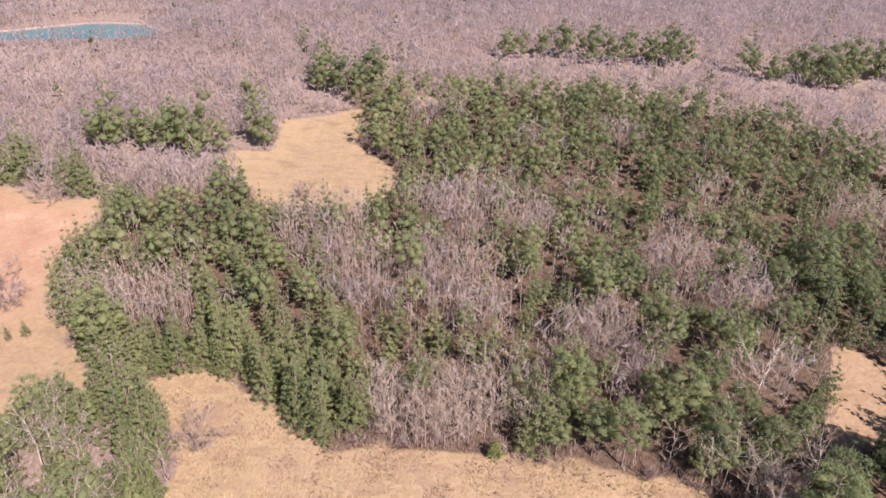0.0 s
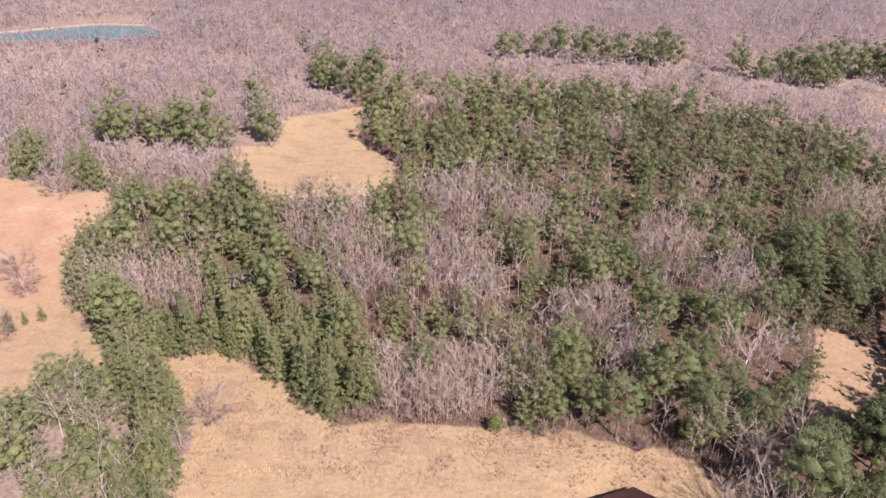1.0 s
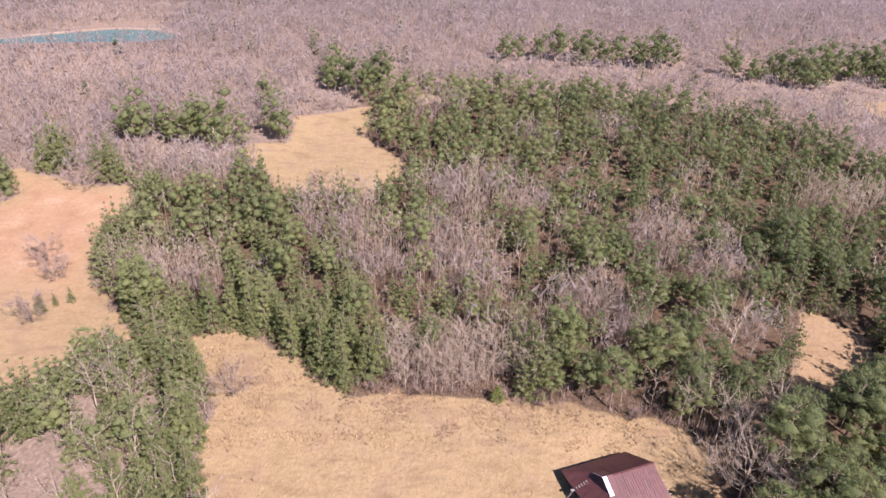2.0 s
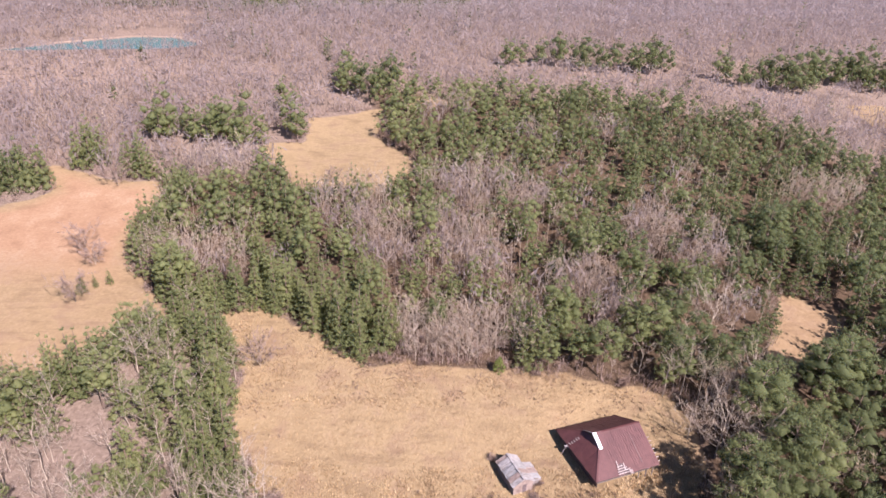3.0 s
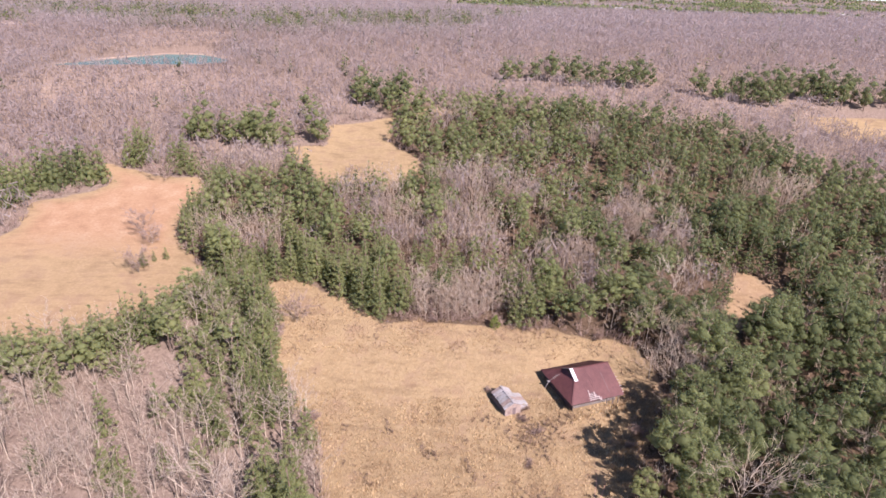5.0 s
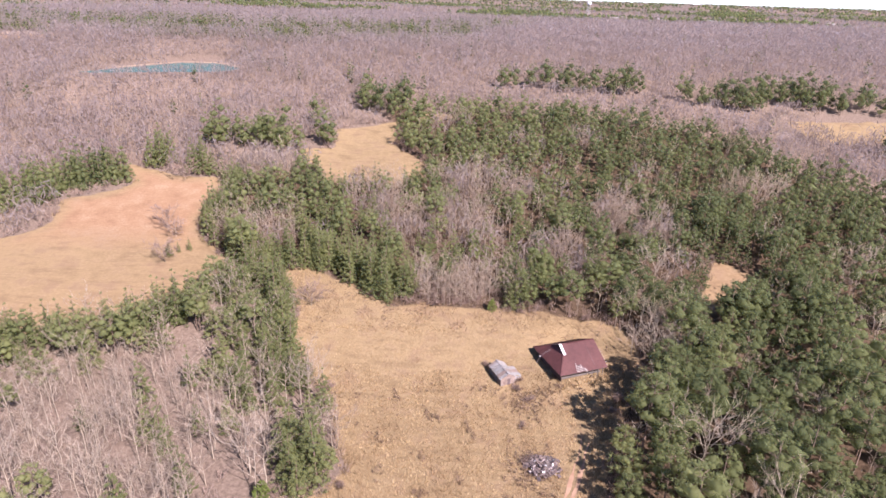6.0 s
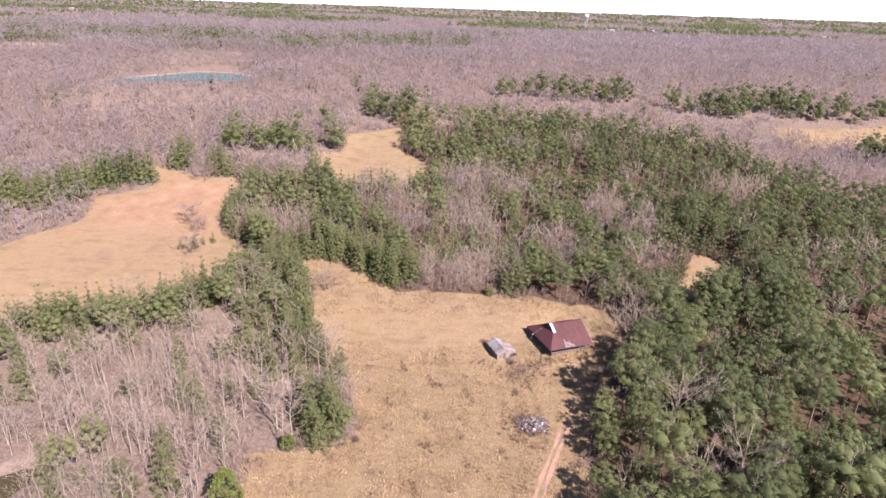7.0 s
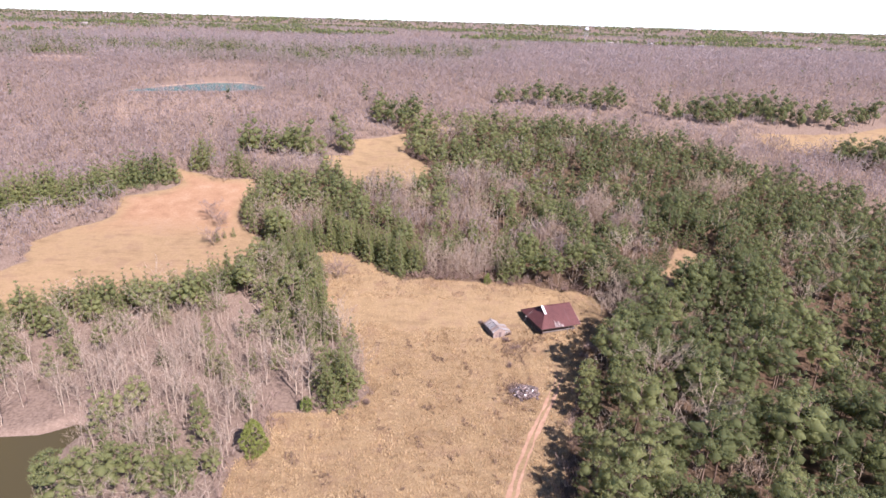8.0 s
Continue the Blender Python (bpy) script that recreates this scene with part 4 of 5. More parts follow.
for k, (x, y, h, w, tone) in enumerate([(-45.1, -1.8, 9.0, 3.4, 0.8), (10, 79.6, 3.8, 1.25, 0.8), (-37.5, 15.5, 4.0, 1.8, 0.5)]):
    lone_tree("cedar_tree", cedar(700 + k, h, w, int(150 * w * h / 6)), x, y, 1.0, (PINE_BARK, CEDAR_LEAF), "dense yellow-green evergreen beside the dry grass", "tree", tone)
for k, (x, y, size, m) in enumerate([(-30, 22, 1.4, 0), (-32.5, 18.5, 1.2, 2), (-27.5, 19, 1.3, 1), (-33.5, 25, 1.25, 2), (-30.5, 15.5, 0.95, 2), (-25.5, 20, 0.7, 4), (-29, 26, 1.2, 0), (-107.8, 34, 1.25, 1), (-121.5, 30, 1.25, 0), (-116, 41, 1.0, 3), (-51, -11, 0.7, 3), (-55.5, -14, 0.82, 4), (-60.5, -12, 0.8, 5), (-65.5, -15, 0.9, 4), (-70.5, -12, 0.85, 3), (-75.5, -16, 1.05, 5), (-69, -20, 1.1, 3), (-60, -19, 1.05, 5), (-80, -19, 1.0, 4), (-54, -19, 1.0, 3), (-75, -23, 1.1, 4), (-75, 1, 0.5, 3), (-69, 0, 0.45, 5), (-49.5, 33, 0.85, 0), (-50, 43.5, 1.1, 0), (-47, 40, 0.9, 2), (-72, 42, 1.0, 1), (-66, 30, 0.9, 2), (-90, 52, 1.1, 0), (-85.6, 105.8, 0.38, 0), (-90.5, 102, 0.5, 2), (-88.5, 104.5, 0.3, 1), (-118, 163, 1.45, 0), (-121.5, 162.5, 1.25, 2), (-115, 165, 1.2, 1), (-119, 167, 1.3, 2), (-103, 158.5, 1.25, 2), (-99, 157.5, 1.15, 0), (-95.5, 157, 0.95, 2), (-101, 161.5, 1.2, 1)]):
    lone_tree("pine_tree", NEAR_PINES[m], x, y, size, (PINE_BARK, PINE_LEAF), "small green pine standing in dry grass" if size < 0.5 else "full green pine with low branches beside bare trees", "tree", 0.55 + 0.06 * (k % 6), k * 1.3)
for k, (x, y, size, m) in enumerate([(-41.5, 21.5, 1.5, 2), (50, 24, 1.6, 2), (47.5, 3.5, 1.3, 0), (56.5, 4.5, 1.4, 2), (50, 60.5, 1.15, 0), (46, 64.5, 0.8, 4), (57.5, 89, 1.3, 2), (79.5, 37, 1.25, 4), (112, 70, 1.1, 2), (138, 98, 1.3, 0)]):
    lone_tree("bare_tree", bare_tree(760 + k, (11, 10.5, 10)[k % 3], (4.8, 4.5, 4.2)[k % 3], 16, 700, 0.055, 6, 0.22, 0.95, 1.2), x, y, size, (PALE_BARK, TWIG), "spreading pale leafless tree with long limbs", "tree", 0.85, k * 0.9)


def shrub_thing(k, x, y, tall, wide, count, label, tone=0.4):
    v, f = shrub(800 + k, tall, wide, count, 0.05 if tall < 3 else 0.07)
    ob = new("shrub", mesh_of("shrub", v, f, BRUSH, np.full(len(v), tone)))
    ob.location = (x, y, float(height(x, y)) - 0.05)
    tagged(ob, label, "shrub")


SHRUBS = [(-98, 119, 6.2, 4.4), (-93, 113.5, 4.0, 3.2), (-90.5, 98.5, 5.6, 4.2), (-105, 153, 5.6, 4.2), (-41, 79, 5.0, 4.2), (-31, 48, 2.6, 3.4), (-37, 54, 3.0, 3.0), (14.2, 50.5, 1.2, 2.6), (17.5, 47.0, 1.1, 2.4), (15, 38, 0.9, 2.0),
          (15.5, 53.5, 1.5, 1.6), (7.6, 58.5, 1.6, 1.6), (39.5, 48, 2.0, 2.4), (36.5, 44, 1.6, 2.0), (-6.4, 82, 1.2, 2.4), (18, 79, 1.4, 2.6), (-23, 18.5, 1.8, 2.2), (36, 77, 1.6, 2.4), (-38, 157, 4.4, 2.6), (-27, 162, 1.4, 1.2), (-24.5, 196, 1.3, 1.2)]
for k, (x, y, tall, wide) in enumerate(SHRUBS):
    if tall > 3.5:
        lone_tree("bare_tree", bare_tree(780 + k, tall * 1.1, wide * 0.9, 18, 1300, 0.06, 5, 0.08, 0.9), x, y, 1.0, (PALE_BARK, BRUSH), "low bushy leafless tree standing in the dry field", "tree", 0.45, k * 1.7)
        continue
    shrub_thing(k, x, y, tall, wide, int(330 * wide), "leafless brown shrub standing in dry grass", 0.25 + 0.05 * (k % 7))


# ---- dry grass ----
def plant_grass():
    r = np.random.RandomState(77)
    x, y = scatter(0.54, -62, 47, -60, 98, 78, 0.5)
    d = edge_distance(HOUSE_FIELD, x, y)
    smooth = (y > 56 + 0.1 * x + 2.5 * waves(x, y, 25, 41)) & (y < 71 + 0.05 * x + 2.0 * waves(x, y, 18, 42))
    ok = (d > -1.0) & (r.uniform(0, 1, len(x)) < np.where(smooth, 0.4, 0.75 + 0.25 * waves(x, y, 7, 33)))
    ct, st = math.cos(radians(HOUSE_TURN)), math.sin(radians(HOUSE_TURN))
    hx, hy = (x - HOUSE_AT[0]) * ct + (y - HOUSE_AT[1]) * st, (y - HOUSE_AT[1]) * ct - (x - HOUSE_AT[0]) * st
    ok &= (np.abs(hx) > 5.8) | (np.abs(hy) > 6.5)
    ok &= np.hypot(x - SHED_AT[0], y - SHED_AT[1]) > 3.5
    for (ax, ay), (bx, by) in zip(TRACK, TRACK[1:]):
        u = np.clip(((x - ax) * (bx - ax) + (y - ay) * (by - ay)) / ((bx - ax) ** 2 + (by - ay) ** 2), 0, 1)
        ok &= np.hypot(x - ax - u * (bx - ax), y - ay - u * (by - ay)) > 1.5
    x, y = x[ok], y[ok]
    smooth = smooth[ok]
    n, blades = len(x), 6
    tall = np.where(smooth, 0.18, np.where(y > 72, 0.26, 0.42) + 0.14 * waves(x, y, 12, 34)) * r.uniform(0.6, 1.3, n)
    tone = np.clip(0.46 + 0.26 * waves(x, y, 16, 35) + 0.24 * waves(x, y, 4, 36) + r.normal(0, 0.2, n) - np.where(y > 73, 0.22, 0) + np.where(smooth, 0.12 * waves(x * 0.2, y - 0.12 * x, 2.2, 37), 0) - 0.25 * np.exp(-((x - 15) ** 2 + (y - 49) ** 2) / 40) - 0.3 * np.exp(-((x - 16) ** 2 + (y - 27) ** 2) / 22) + 0.05, 0, 0.99)
    tall = np.where((np.abs(hx[ok]) < 7) & (hy[ok] < -6) & (hy[ok] > -9), 0.85, tall)
    z = height(x, y)
    a = r.uniform(0, 6.28, (n, blades))
    foot = np.stack([x[:, None] + 0.16 * np.cos(a), y[:, None] + 0.16 * np.sin(a), np.repeat(z[:, None], blades, 1) - 0.05], -1)
    top = foot + np.stack([np.cos(a) * 0.7, np.sin(a) * 0.7 + 0.1, np.full(a.shape, 1.0)], -1) * tall[:, None, None] + r.normal(0, 0.08, (n, blades, 3))
    side = np.stack([-np.sin(a), np.cos(a), np.zeros(a.shape)], -1) * 0.075
    v = np.stack([foot - side, foot + side, top], 2).reshape(-1, 3)
    me = mesh_of("dry_grass", v, np.arange(len(v)).reshape(-1, 3), GRASS, np.repeat(tone, blades * 3))
    tagged(new("dry_grass", me), "tall straw-coloured winter grass in clumps", "grass", kind="stuff")


# ---- dirt track: two ruts ----
TRACK = [(10.0, -26), (11.8, -12.5), (13.2, -7), (16.2, 2), (19.0, 9.8), (22.8, 19), (25.8, 26.5), (28.4, 33.5), (29.5, 40)]


def build_track():
    r = np.random.RandomState(5)
    pts = []
    for (ax, ay), (bx, by) in zip(TRACK, TRACK[1:]):
        pts += [(ax + (bx - ax) * u, ay + (by - ay) * u) for u in np.arange(0, 1, 0.12)]
    pts = np.array(pts)
    way = np.gradient(pts, axis=0)
    way /= np.linalg.norm(way, axis=1, keepdims=True)
    off = np.stack([way[:, 1], -way[:, 0]], 1)
    top = new("dirt_track")
    tagged(top, "two reddish wheel ruts worn through dry grass", "track", kind="structure")
    fade = np.clip((37 - pts[:, 1]) / 14, 0.05, 1)
    for shift in (-0.75, 0.75):
        wob = np.convolve(r.normal(0, 0.22, len(pts)), np.ones(4) / 4, "same")
        half = (0.36 + np.convolve(r.normal(0, 0.25, len(pts)), np.ones(4) / 4, "same").clip(-0.2, 0.4)) * fade
        mid = pts + off * (shift + wob)[:, None]
        rows = [mid - off * half[:, None], mid, mid + off * half[:, None]]
        v = np.concatenate([np.column_stack([p, height(p[:, 0], p[:, 1]) + dz]) for p, dz in zip(rows, (0.03, 0.015, 0.03))])
        n = len(pts)
        i = np.arange(n - 1)
        f = np.concatenate([np.stack([i, i + n, i + n + 1, i + 1], 1), np.stack([i + n, i + 2 * n, i + 2 * n + 1, i + n + 1], 1)])
        part("rut", mesh_of("rut", v, f[:, ::-1], RED_SOIL), top)


build_track()


# ---- old house ----
def build_house():
    base = float(height(*HOUSE_AT)) - 0.1
    top = new("house")
    top.matrix_world = pose(HOUSE_AT[0], HOUSE_AT[1], base, 0, 0, HOUSE_TURN)
    tagged(top, "abandoned farmhouse with a rusted red metal hip roof", "house")
    w, d, eave, ridge = 6.7, 7.1, 2.4, 6.45       # half width, half depth, heights
    hip = -1.9                                   # where the ridge ends above the western hip
    sw, se, ne, nw = (-w, -d, eave), (w, -d, eave), (w, d, eave), (-w, d, eave)
    re, rw = (w - 0.1, 0, ridge), (hip, 0, ridge)
    slopes = [("south_roof", [sw, se, re, rw], 14), ("north_roof", [ne, nw, rw, re], 14), ("west_roof", [nw, sw, rw], 15)]
    for name, cs, sheets in slopes:
        lo0, lo1 = Vector(cs[0]), Vector(cs[1])
        up = [Vector(c) for c in cs[2:]]
        nrm = (lo1 - lo0).cross(up[0] - lo0).normalized()
        side = (lo1 - lo0).normalized()
        inward = nrm.cross(side).normalized()
        span, rise = (lo1 - lo0).length, (up[0] - lo0).dot(inward)
        s_right = (up[0] - lo0).dot(side)
        s_left = (up[1] - lo0).dot(side) if len(up) > 1 else s_right

        def top_at(u):
            if u < s_left:
                return rise * max(0.0, u / s_left)
            if u > s_right and span - s_right > 0.01:
                return rise * max(0.0, (span - u) / (span - s_right))
            return rise

        cuts = [span * k / sheets for k in range(sheets + 1)]
        for k, (u0, u1) in enumerate(zip(cuts, cuts[1:])):
            lift = nrm * (0.015 * (k % 2) + 0.012 * math.sin(k * 2.7 + sheets))
            tops = [(u1, top_at(u1))] + [(u, rise) for u in sorted({s_left, s_right}, reverse=True) if u0 < u < u1] + [(u0, top_at(u0))]
            pts = [(u0, -0.04 * (k % 3)), (u1, -0.04 * (k % 3))] + [p for p in tops if p[1] > 0.02]
            sh = Shape().slab([lo0 + side * u + inward * v + lift for u, v in pts], 0.05)
            for u in (u0 + 0.08, (u0 + u1) / 2):
                h = top_at(u) - 0.05
                if h > 0.2:
                    sh.bar(lo0 + side * u + lift + nrm * 0.01, lo0 + side * u + inward * h + lift + nrm * 0.01, 0.06, 0.06)
            part("roof_sheet", sh.made("roof_sheet", RUST_ROOF), top, "rusted dark red ribbed metal sheet")
    # ridge and hip caps
    part("ridge_cap", Shape().bar((hip, 0, ridge + 0.04), (w - 0.1, 0, ridge + 0.04), 0.35, 0.08).made("ridge_cap", RUST_ROOF), top)
    for c in (sw, nw):
        part("hip_cap", Shape().bar(Vector(c) + Vector((0.1, 0, 0.06)), Vector(rw) + Vector((0, 0, 0.05)), 0.3, 0.07).made("hip_cap", RUST_ROOF), top)
    # gablet: the upper roof runs on past the hip; a white sheet, and a dark panel painted as the open gable's shade, at
    # its end
    def on_slope(x, y):
        return Vector((x, y, ridge - (ridge - eave) * abs(y) / d + 0.17))
    g = hip - 1.7
    yb = 2.55
    part("gable_shade", Shape().slab([(g + 0.25, yb, on_slope(0, yb).z - 0.25), (g + 0.25, -yb, on_slope(0, yb).z - 0.25), (g + 0.25, 0, ridge - 0.05)], 0.1).made("gable_shade", DARK_BOARD), top, "dark panel for the shade in the open gable")
    part("white_sheet", Shape().slab([on_slope(g, -yb - 0.2), on_slope(g + 0.75, -yb - 0.2), on_slope(g + 0.75, 0), on_slope(g, 0)], 0.06).made("white_sheet", WHITE_PAINT), top, "white painted metal sheet beside the gable")
    part("gable_roof", Shape().slab([on_slope(g + 0.76, -yb - 0.1), on_slope(hip + 0.2, -yb - 0.1), on_slope(hip + 0.2, 0), on_slope(g + 0.76, 0)], 0.05).made("gable_roof", RUST_ROOF), top)
    part("gable_roof", Shape().slab([on_slope(hip + 0.2, yb), on_slope(g, yb), on_slope(g, 0), on_slope(hip + 0.2, 0)], 0.05).made("gable_roof", RUST_ROOF), top)
    part("gable_rim", Shape().bar(on_slope(g, 0), on_slope(g, yb), 0.1, 0.12).made("gable_rim", GREY_TIN), top, "pale rim of the gable")
    # east gable wall and house walls
    iw, idp = w - 0.9, d - 0.8
    wall = Shape()
    for k in range(24):
        y0 = -d + 0.25 + (2 * d - 0.5) * k / 24
        y1 = -d + 0.25 + (2 * d - 0.5) * (k + 1) / 24
        h0, h1 = (eave + (ridge - eave) * (1 - abs(v) / d) - 0.15 for v in (y0, y1))
        wall.solid([(w - 0.45, y0 + 0.012, eave - 0.3), (w - 0.35, y0 + 0.012, eave - 0.3), (w - 0.35, y1 - 0.012, eave - 0.3), (w - 0.45, y1 - 0.012, eave - 0.3), (w - 0.45, y0 + 0.012, h0), (w - 0.35, y0 + 0.012, h0), (w - 0.35, y1 - 0.012, h1), (w - 0.45, y1 - 0.012, h1)])
    part("gable_wall", wall.made("gable_wall", GREY_BOARD), top, "grey weathered gable boards")
    for name, c, size in (("wall", (-iw, 0, 1.25), (0.12, 2 * idp, 2.5)), ("wall", (iw - 1.2, 0.8, 1.25), (0.12, 2 * idp - 1.6, 2.5)), ("wall", (-0.6, -idp + 1.2, 1.25), (2 * iw - 1.4, 0.12, 2.5)), ("wall", (-0.6, idp, 1.25), (2 * iw - 1.4, 0.12, 2.5))):
        sh = Shape()
        long = 0 if size[0] > size[1] else 1
        n = int(size[long] / 0.28)
        for k in range(n):
            cc, ss = list(c), list(size)
            ss[long] = size[long] / n - 0.015
            cc[long] = c[long] - size[long] / 2 + size[long] * (k + 0.5) / n
            cc[2] += 0.05 * math.sin(k * 2.3)
            sh.box(cc, ss)
        part(name, sh.made(name, DARK_BOARD), top, "dark upright wall boards")
    part("floor", Shape().box((0, 0, 0.35), (2 * iw, 2 * idp - 1.0, 0.12)).made("floor", GREY_BOARD), top)
    for x in (2.6, 4.2, 5.6):
        part("porch_post", Shape().box((x, -d + 0.35, 1.22), (0.14, 0.14, 2.5)).made("porch_post", GREY_BOARD), top)
    for x in (3.9, 5.7):
        part("porch_post", Shape().box((x, -d + 1.9, 1.5), (0.14, 0.14, 3.0)).made("porch_post", PALE_BOARD), top)
    # eave boards
    for a, b in ((sw, se), (nw, sw), (ne, nw)):
        part("eave_board", Shape().bar(Vector(a) - Vector((0, 0, 0.14)), Vector(b) - Vector((0, 0, 0.14)), 0.06, 0.16).made("eave_board", DARK_BOARD), top)
    # torn roof at the south eave: bare battens and splintered boards
    up = Vector((0, d, ridge - eave)).normalized()
    nrm = Vector((0, -(ridge - eave), d)).normalized()
    def on_south(x, s, lift=0.07):
        return Vector((x, -d, eave)) + up * s + nrm * lift
    # dark plate over the sheets: the hole's inner shade put into its colour
    part("hole_shade", Shape().slab([on_south(-1.9, 0.05), on_south(0.6, 0.05), on_south(0.1, 1.3), on_south(-0.7, 2.0), on_south(-1.6, 1.6)], 0.03).made("hole_shade", CHAR_AND_SHADE), top, "dark plate for the shade inside the torn roof")
    for k, (x0, x1, s0) in enumerate(((-2.0, 0.7, 0.18), (-2.0, 0.5, 0.6), (-1.9, 0.1, 1.02), (-1.8, -0.6, 1.45))):
        part("batten", Shape().bar(on_south(x0, s0, 0.12), on_south(x1, s0 + 0.05, 0.12), 0.16, 0.05).made("batten", PALE_BOARD), top, "bare pale batten")
    for x, s0, s1 in ((-0.4, 0.7, 1.9), (-1.6, 1.2, 2.5), (0.4, -0.2, 0.8), (0.7, -0.3, 0.5)):
        part("rafter", Shape().bar(on_south(x, s0, 0.16), on_south(x + 0.15, s1, 0.16), 0.16, 0.06).made("rafter", PALE_BOARD), top, "bare pale rafter")
    for k in range(7):
        s0 = 0.6 + 0.75 * k
        part("verge_batten", Shape().bar(on_south(w - 0.1, s0, 0.05), on_south(w + 0.3 + 0.12 * (k % 2), s0, 0.05), 0.14, 0.05).made("verge_batten", PALE_BOARD), top)
    # lifted sheet edges on the west hip
    wup = Vector((hip + w, 0, ridge - eave)).normalized()
    for k in range(5):
        c = Vector((-w, 2.4 - 0.1 * k, eave)) + wup * (0.4 + 0.5 * k)
        part("batten", Shape().bar(c + Vector((-0.05, 0.3, 0.12)), c + Vector((-0.05, -0.3, 0.12)), 0.1, 0.05).made("batten", PALE_BOARD), top)
    part("loose_sheet", Shape().box((-w - 0.3, 2.6, eave - 0.1), (0.7, 0.5, 0.04)).made("loose_sheet", GREY_TIN), top, "pale bent loose sheet")
    part("leaning_board", Shape().bar((-w - 0.9, 3.0, 0.2), (-w - 0.1, 2.6, eave - 0.1), 0.16, 0.05).made("leaning_board", PALE_BOARD), top)
    for k in range(6):
        part("roof_patch", Shape().slab([on_south(3.4, 1.2 + k, 0.075), on_south(3.62, 1.2 + k, 0.075), on_south(3.55, 2.15 + k, 0.075), on_south(3.36, 2.15 + k, 0.075)], 0.02).made("roof_patch", RUST_STREAK), top, "paler rusted strip")
        if k == 4:
            break


RUST_STREAK = plain_material("pale_rust", (0.085, 0.042, 0.037), (0.13, 0.07, 0.06), 1.5, 0.6)
build_house()


# ---- tin shed ----
def build_shed():
    top = new("shed")
    top.matrix_world = pose(SHED_AT[0], SHED_AT[1], float(height(*SHED_AT)) - 0.1, 0, 0, SHED_TURN)
    tagged(top, "small leaning shed clad in weathered grey tin", "shed")
    w, d, eave, ridge = 1.95, 3.2, 2.1, 3.15
    for sgn in (-1, 1):
        for k in range(7):
            y0, y1 = -d - 0.2 + (2 * d + 0.4) * k / 7, -d - 0.2 + (2 * d + 0.4) * (k + 1) / 7 + 0.06
            lift = 0.05 * (k % 2) + 0.07 * math.sin(k * 3.1 + sgn)
            cs = [(sgn * (w + 0.3), y0, eave - 0.12 + lift), (sgn * (w + 0.3), y1, eave - 0.12 + lift), (0, y1, ridge + lift), (0, y0, ridge + lift)]
            sh = Shape().slab(cs if sgn > 0 else cs[::-1], 0.04)
            part("roof_sheet", sh.made("roof_sheet", (GREY_TIN, PALE_TIN, GREY_TIN, RUSTY_TIN, PALE_TIN)[(k * 3 + (sgn > 0) * 2) % 5]), top)
    part("ridge_cap", Shape().bar((0, -d - 0.2, ridge + 0.06), (0, d + 0.2, ridge + 0.06), 0.4, 0.07).made("ridge_cap", GREY_TIN), top)
    for sgn in (-1, 1):
        sh = Shape()
        for k in range(24):
            sh.box((sgn * w, -d + 2 * d * (k + 0.5) / 24, eave / 2), (0.06, 2 * d / 24 - 0.015, eave))
        part("side_wall", sh.made("side_wall", GREY_BOARD), top, "grey upright boards")
    for sgn in (-1, 1):
        sh = Shape()
        for k in range(12):
            x0, x1 = -w + 2 * w * k / 12 + 0.01, -w + 2 * w * (k + 1) / 12 - 0.01
            h0, h1 = (eave + (ridge - eave) * (1 - abs(v) / w) - 0.05 for v in (x0, x1))
            y = sgn * d
            sh.solid([(x0, y - 0.03, 0), (x1, y - 0.03, 0), (x1, y + 0.03, 0), (x0, y + 0.03, 0), (x0, y - 0.03, h0), (x1, y - 0.03, h1), (x1, y + 0.03, h1), (x0, y + 0.03, h0)])
        part("end_wall", sh.made("end_wall", RUSTY_TIN if sgn < 0 else GREY_BOARD), top, "patched tin end wall" if sgn < 0 else "grey end boards")
    # dark panel before the closed wall, coloured as the shade within a door
    part("doorway_shade", Shape().box((0.25, -d - 0.045, 0.85), (0.8, 0.03, 1.7)).made("doorway_shade", CHAR_AND_SHADE), top, "dark panel for the shade inside the open door")
    # lean-to on the east side
    for k in range(3):
        y0 = -2.6 + 1.35 * k
        sh = Shape().slab([(w + 2.1, y0, 1.35 + 0.07 * k), (w + 2.1, y0 + 1.4, 1.35 + 0.07 * k), (w - 0.1, y0 + 1.4, 2.05 + 0.04 * k), (w - 0.1, y0, 2.05 + 0.04 * k)], 0.04)
        part("lean_to_sheet", sh.made("lean_to_sheet", (PALE_TIN, RUSTY_TIN, GREY_TIN)[k]), top)
    for y in (-2.5, -0.6, 1.3):
        part("lean_to_post", Shape().box((w + 1.9, y, 0.7), (0.12, 0.12, 1.35)).made("lean_to_post", GREY_BOARD), top)
    sh = Shape()
    for k in range(8):
        sh.box((w + 0.25 + 0.24 * k, -2.55, 0.75), (0.22, 0.05, 1.5 - 0.05 * k))
    part("lean_to_wall", sh.made("lean_to_wall", GREY_TIN), top)


build_shed()


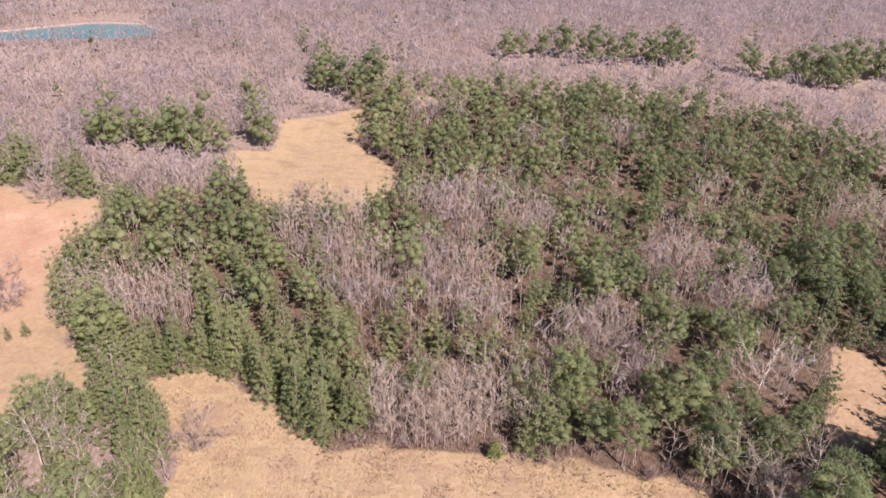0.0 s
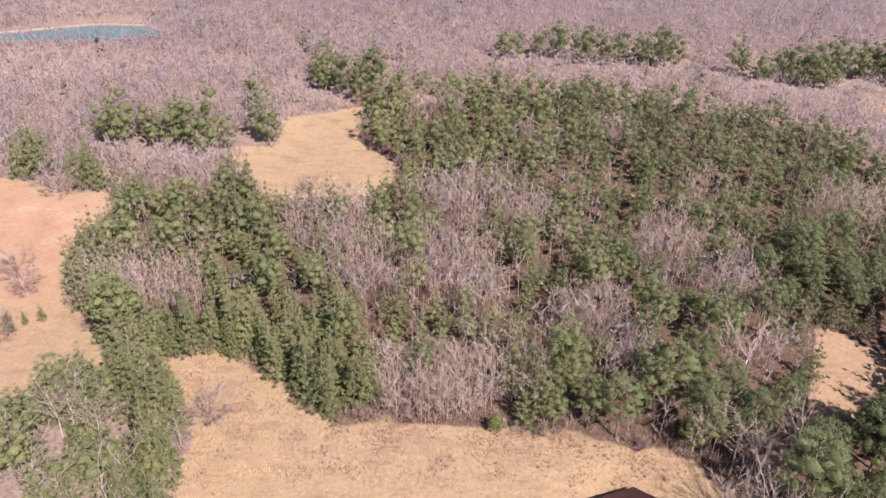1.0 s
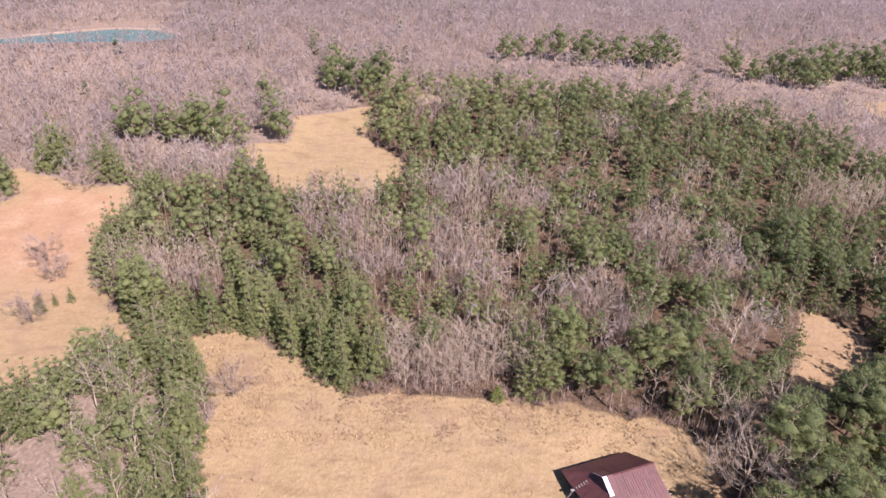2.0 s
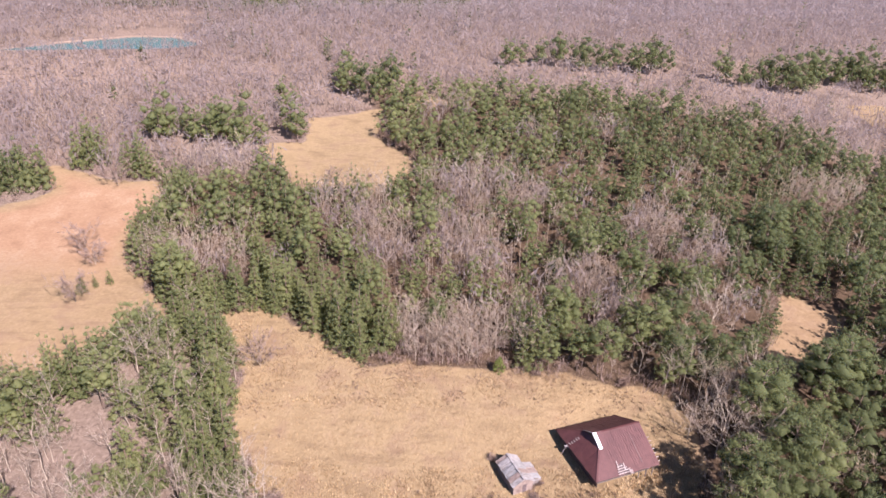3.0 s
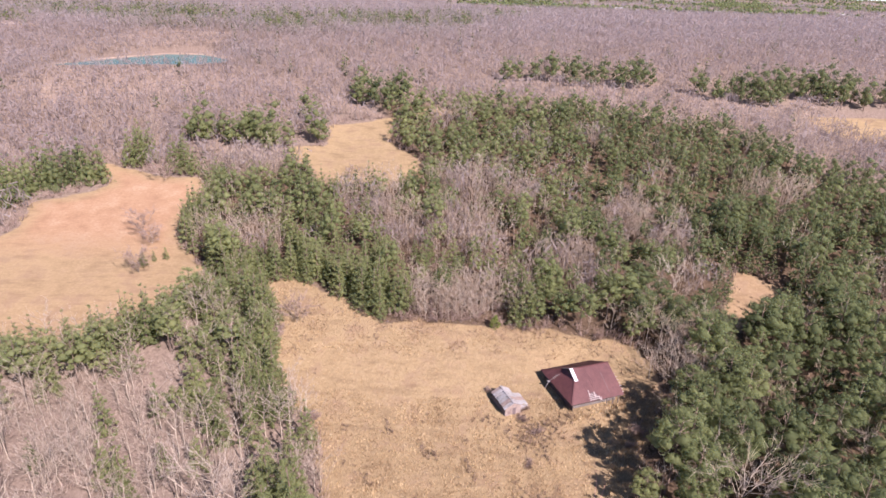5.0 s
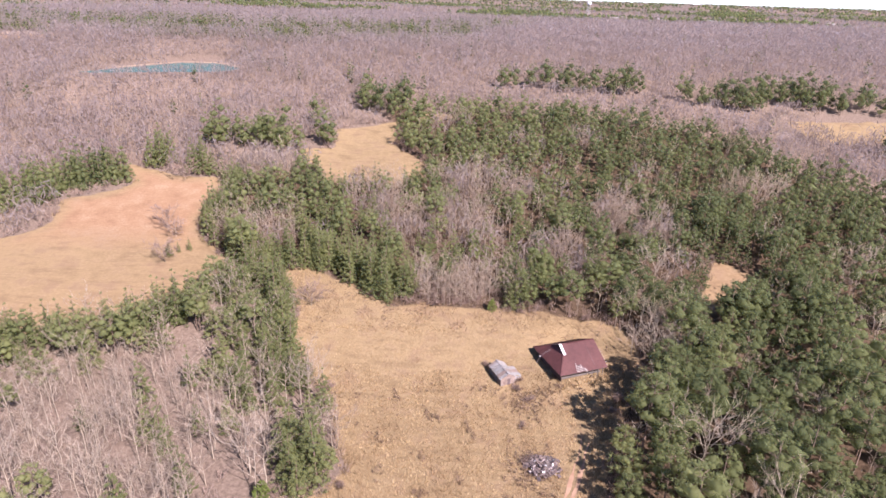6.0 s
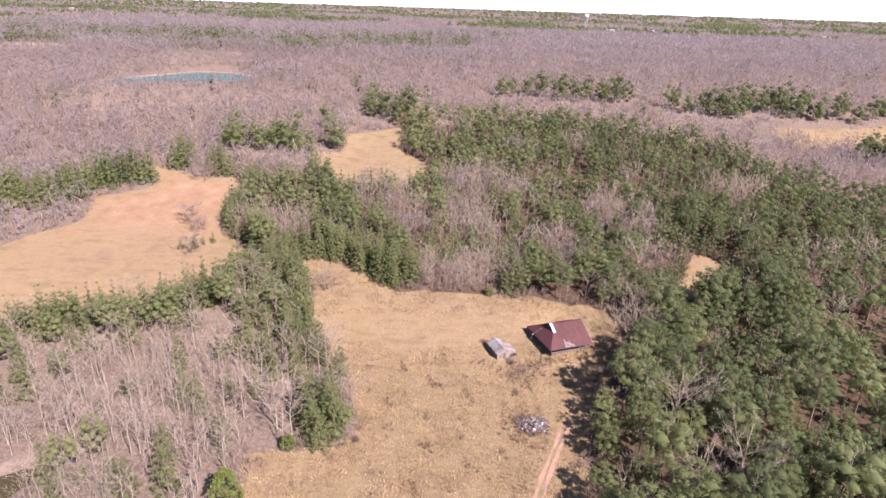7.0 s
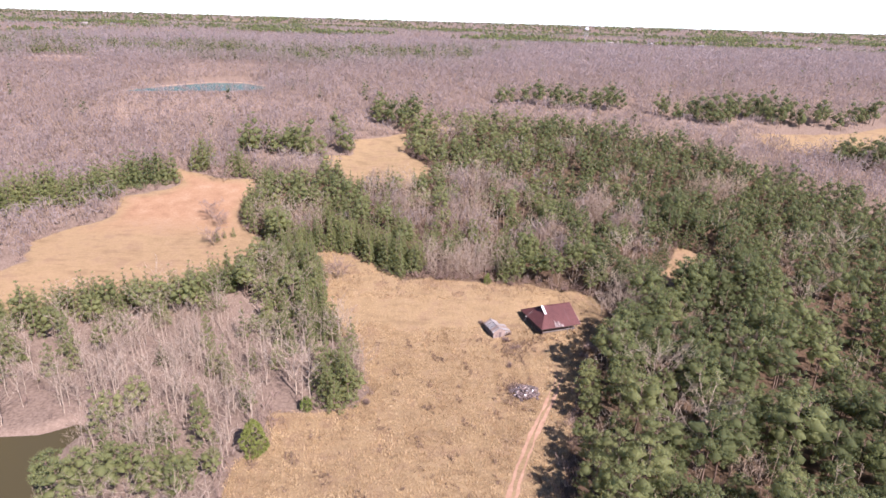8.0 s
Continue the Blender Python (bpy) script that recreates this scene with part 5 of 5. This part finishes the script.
# ---- burnt rubble heap ----
def build_heap():
    r = np.random.RandomState(91)
    cx, cy = 18.0, 25.7
    top = new("rubble_heap")
    top.location = (cx, cy, float(height(cx, cy)))
    tagged(top, "heap of broken pale boards and charred rubble in grass", "rubble")
    v, f = [], []
    bed = Shape()
    for k in range(70):
        a, u = r.uniform(0, 6.28), math.sqrt(r.uniform(0, 1))
        s = r.uniform(0.5, 1.0)
        bed.box((0, 0, 0), (s, s * 0.8, 0.4 * s), pose(4.2 * u * math.cos(a), 3.8 * u * math.sin(a), 0.15 + 0.9 * (1 - u), r.uniform(-30, 30), r.uniform(-30, 30), r.uniform(0, 180)))
    part("charred_bed", bed.made("charred_bed", CHAR_AND_SHADE), top, "dark charred rubble")
    for k in range(130):
        a, u = r.uniform(0, 6.28), math.sqrt(r.uniform(0, 1))
        long = r.uniform(0.4, 1.5)
        sh = Shape().box((0, 0, 0), (long, r.uniform(0.12, 0.4), 0.06))
        ob = part("board", sh.made("board", (GREY_BOARD, PALE_BOARD, WHITE_PAINT if k % 2 else PALE_BOARD, CHAR_AND_SHADE, RUSTY_TIN, CHAR_AND_SHADE, GREY_BOARD)[k % 7]), top)
        ob.matrix_local = pose(3.7 * u * math.cos(a), 3.1 * u * math.sin(a), 0.45 + 1.05 * (1 - u) * r.uniform(0.7, 1), r.uniform(-35, 35), r.uniform(-35, 35), r.uniform(0, 180))


build_heap()


def plant_weeds():
    r = np.random.RandomState(93)
    x, y = scatter(0.6, -58, 46, -35, 92, 94, 0.5)
    brown = waves(x, y, 7, 51) + 0.5 * waves(x, y, 3, 52)
    ok = (edge_distance(HOUSE_FIELD, x, y) > 1.5) & (brown > 0.92) & (y < 52)
    strip = edge_distance(HOUSE_FIELD, x, y)
    ok |= (strip > 0.5) & (strip < 8 + 3 * waves(x, y, 12, 55)) & (y > 62) & (waves(x, y, 6, 56) + 0.6 * waves(x, y, 2.5, 57) > 0.25)
    for px, py, rad in ((17, 46.5, 6.5), (16, 27, 6.5), (14.5, 21.5, 3.5), (8.5, 50, 2.5), (24, 50.5, 3.0)):
        ok |= (np.hypot(x - px, (y - py) * 1.2) < rad * r.uniform(0.5, 1.0, len(x))) & (r.uniform(0, 1, len(x)) < 0.8)
    for (ax, ay), (bx, by) in zip(TRACK, TRACK[1:]):
        u = np.clip(((x - ax) * (bx - ax) + (y - ay) * (by - ay)) / ((bx - ax) ** 2 + (by - ay) ** 2), 0, 1)
        ok &= np.hypot(x - ax - u * (bx - ax), y - ay - u * (by - ay)) > 1.8
    ok &= (np.hypot(x - HOUSE_AT[0], y - HOUSE_AT[1]) > 9) & (np.hypot(x - SHED_AT[0], y - SHED_AT[1]) > 4) & (r.uniform(0, 1, len(x)) < 0.85)
    x, y = x[ok], y[ok]
    models = [(tube([(0, 0, 0), (0, 0, 0.3)], [0.02, 0.01], 3), shrub(670 + i, h, 0.8, 26, 0.1)) for i, h in enumerate((0.6, 0.9, 1.3))]
    mass("dead_weeds", models, r.randint(0, 3, len(x)), x, y, r.uniform(0.7, 1.3, len(x)) * np.where(y > 62, 0.6, 1.0), np.clip(r.normal(0.45, 0.25, len(x)) + np.where(y > 62, 0.4, 0.0), 0, 0.99), 95, (WEED, WEED),
         ("stems of dead brown weeds in the grass", "patches of dead brown weeds in the grass"), "weeds")


plant_weeds()
shrub_thing(60, 15.8, 27.4, 1.9, 3.0, 620, "dark leafless bramble round the rubble heap", 0.1)
shrub_thing(61, 18.2, 22.6, 1.4, 2.4, 420, "dark leafless bramble round the rubble heap", 0.15)
plant_grass()


# ---- far off: water tower and small houses ----
def build_tower(x, y, tall):
    top = new("water_tower")
    top.location = (x, y, float(height(x, y)))
    tagged(top, "distant white water tower on legs above the woods", "tower")
    bm = bmesh.new()
    bmesh.ops.create_uvsphere(bm, u_segments=16, v_segments=10, radius=3.6, matrix=Matrix.Translation((0, 0, tall)) @ Matrix.Diagonal((1, 1, 0.85, 1)))
    me = bpy.data.meshes.new("tank")
    bm.to_mesh(me)
    bm.free()
    me.materials.append(WHITE_PAINT)
    part("tank", me, top)
    for k in range(4):
        a = k * math.pi / 2 + 0.4
        part("leg", Shape().bar((4 * math.cos(a), 4 * math.sin(a), 0), (2.9 * math.cos(a), 2.9 * math.sin(a), tall - 2), 0.4).made("leg", GREY_TIN), top)
    part("riser", Shape().box((0, 0, tall / 2 - 1), (0.7, 0.7, tall - 2)).made("riser", GREY_TIN), top)


build_tower(205, 960, 21)


def build_far_house(x, y, w, d, turn, roof):
    top = new("far_house")
    top.matrix_world = pose(x, y, float(height(x, y)) - 0.2, 0, 0, turn)
    tagged(top, "small distant pale house among woods", "house", "distant houses")
    h, r = 4.0, 6.5
    part("wall", Shape().box((0, 0, h / 2), (2 * w, 2 * d, h)).made("wall", PALE_BOARD), top)
    for s in (-1, 1):
        cs = [(-w - 0.5, s * (d + 0.5), h - 0.2), (w + 0.5, s * (d + 0.5), h - 0.2), (w + 0.5, 0, r), (-w - 0.5, 0, r)]
        part("roof", Shape().slab(cs if s < 0 else cs[::-1], 0.2).made("roof", roof), top)


for k, (x, y) in enumerate([(215, 830), (240, 890), (254, 815), (276, 840), (295, 810), (317, 775), (335, 800), (425, 733), (500, 830), (520, 850), (-640, 1000), (-600, 1040), (-700, 1100)]):
    build_far_house(x, y, 5 + 1.5 * (k % 3), 3.6 + (k % 2), 20 * k, (GREY_TIN, GREY_BOARD, DARK_BOARD)[k % 3])
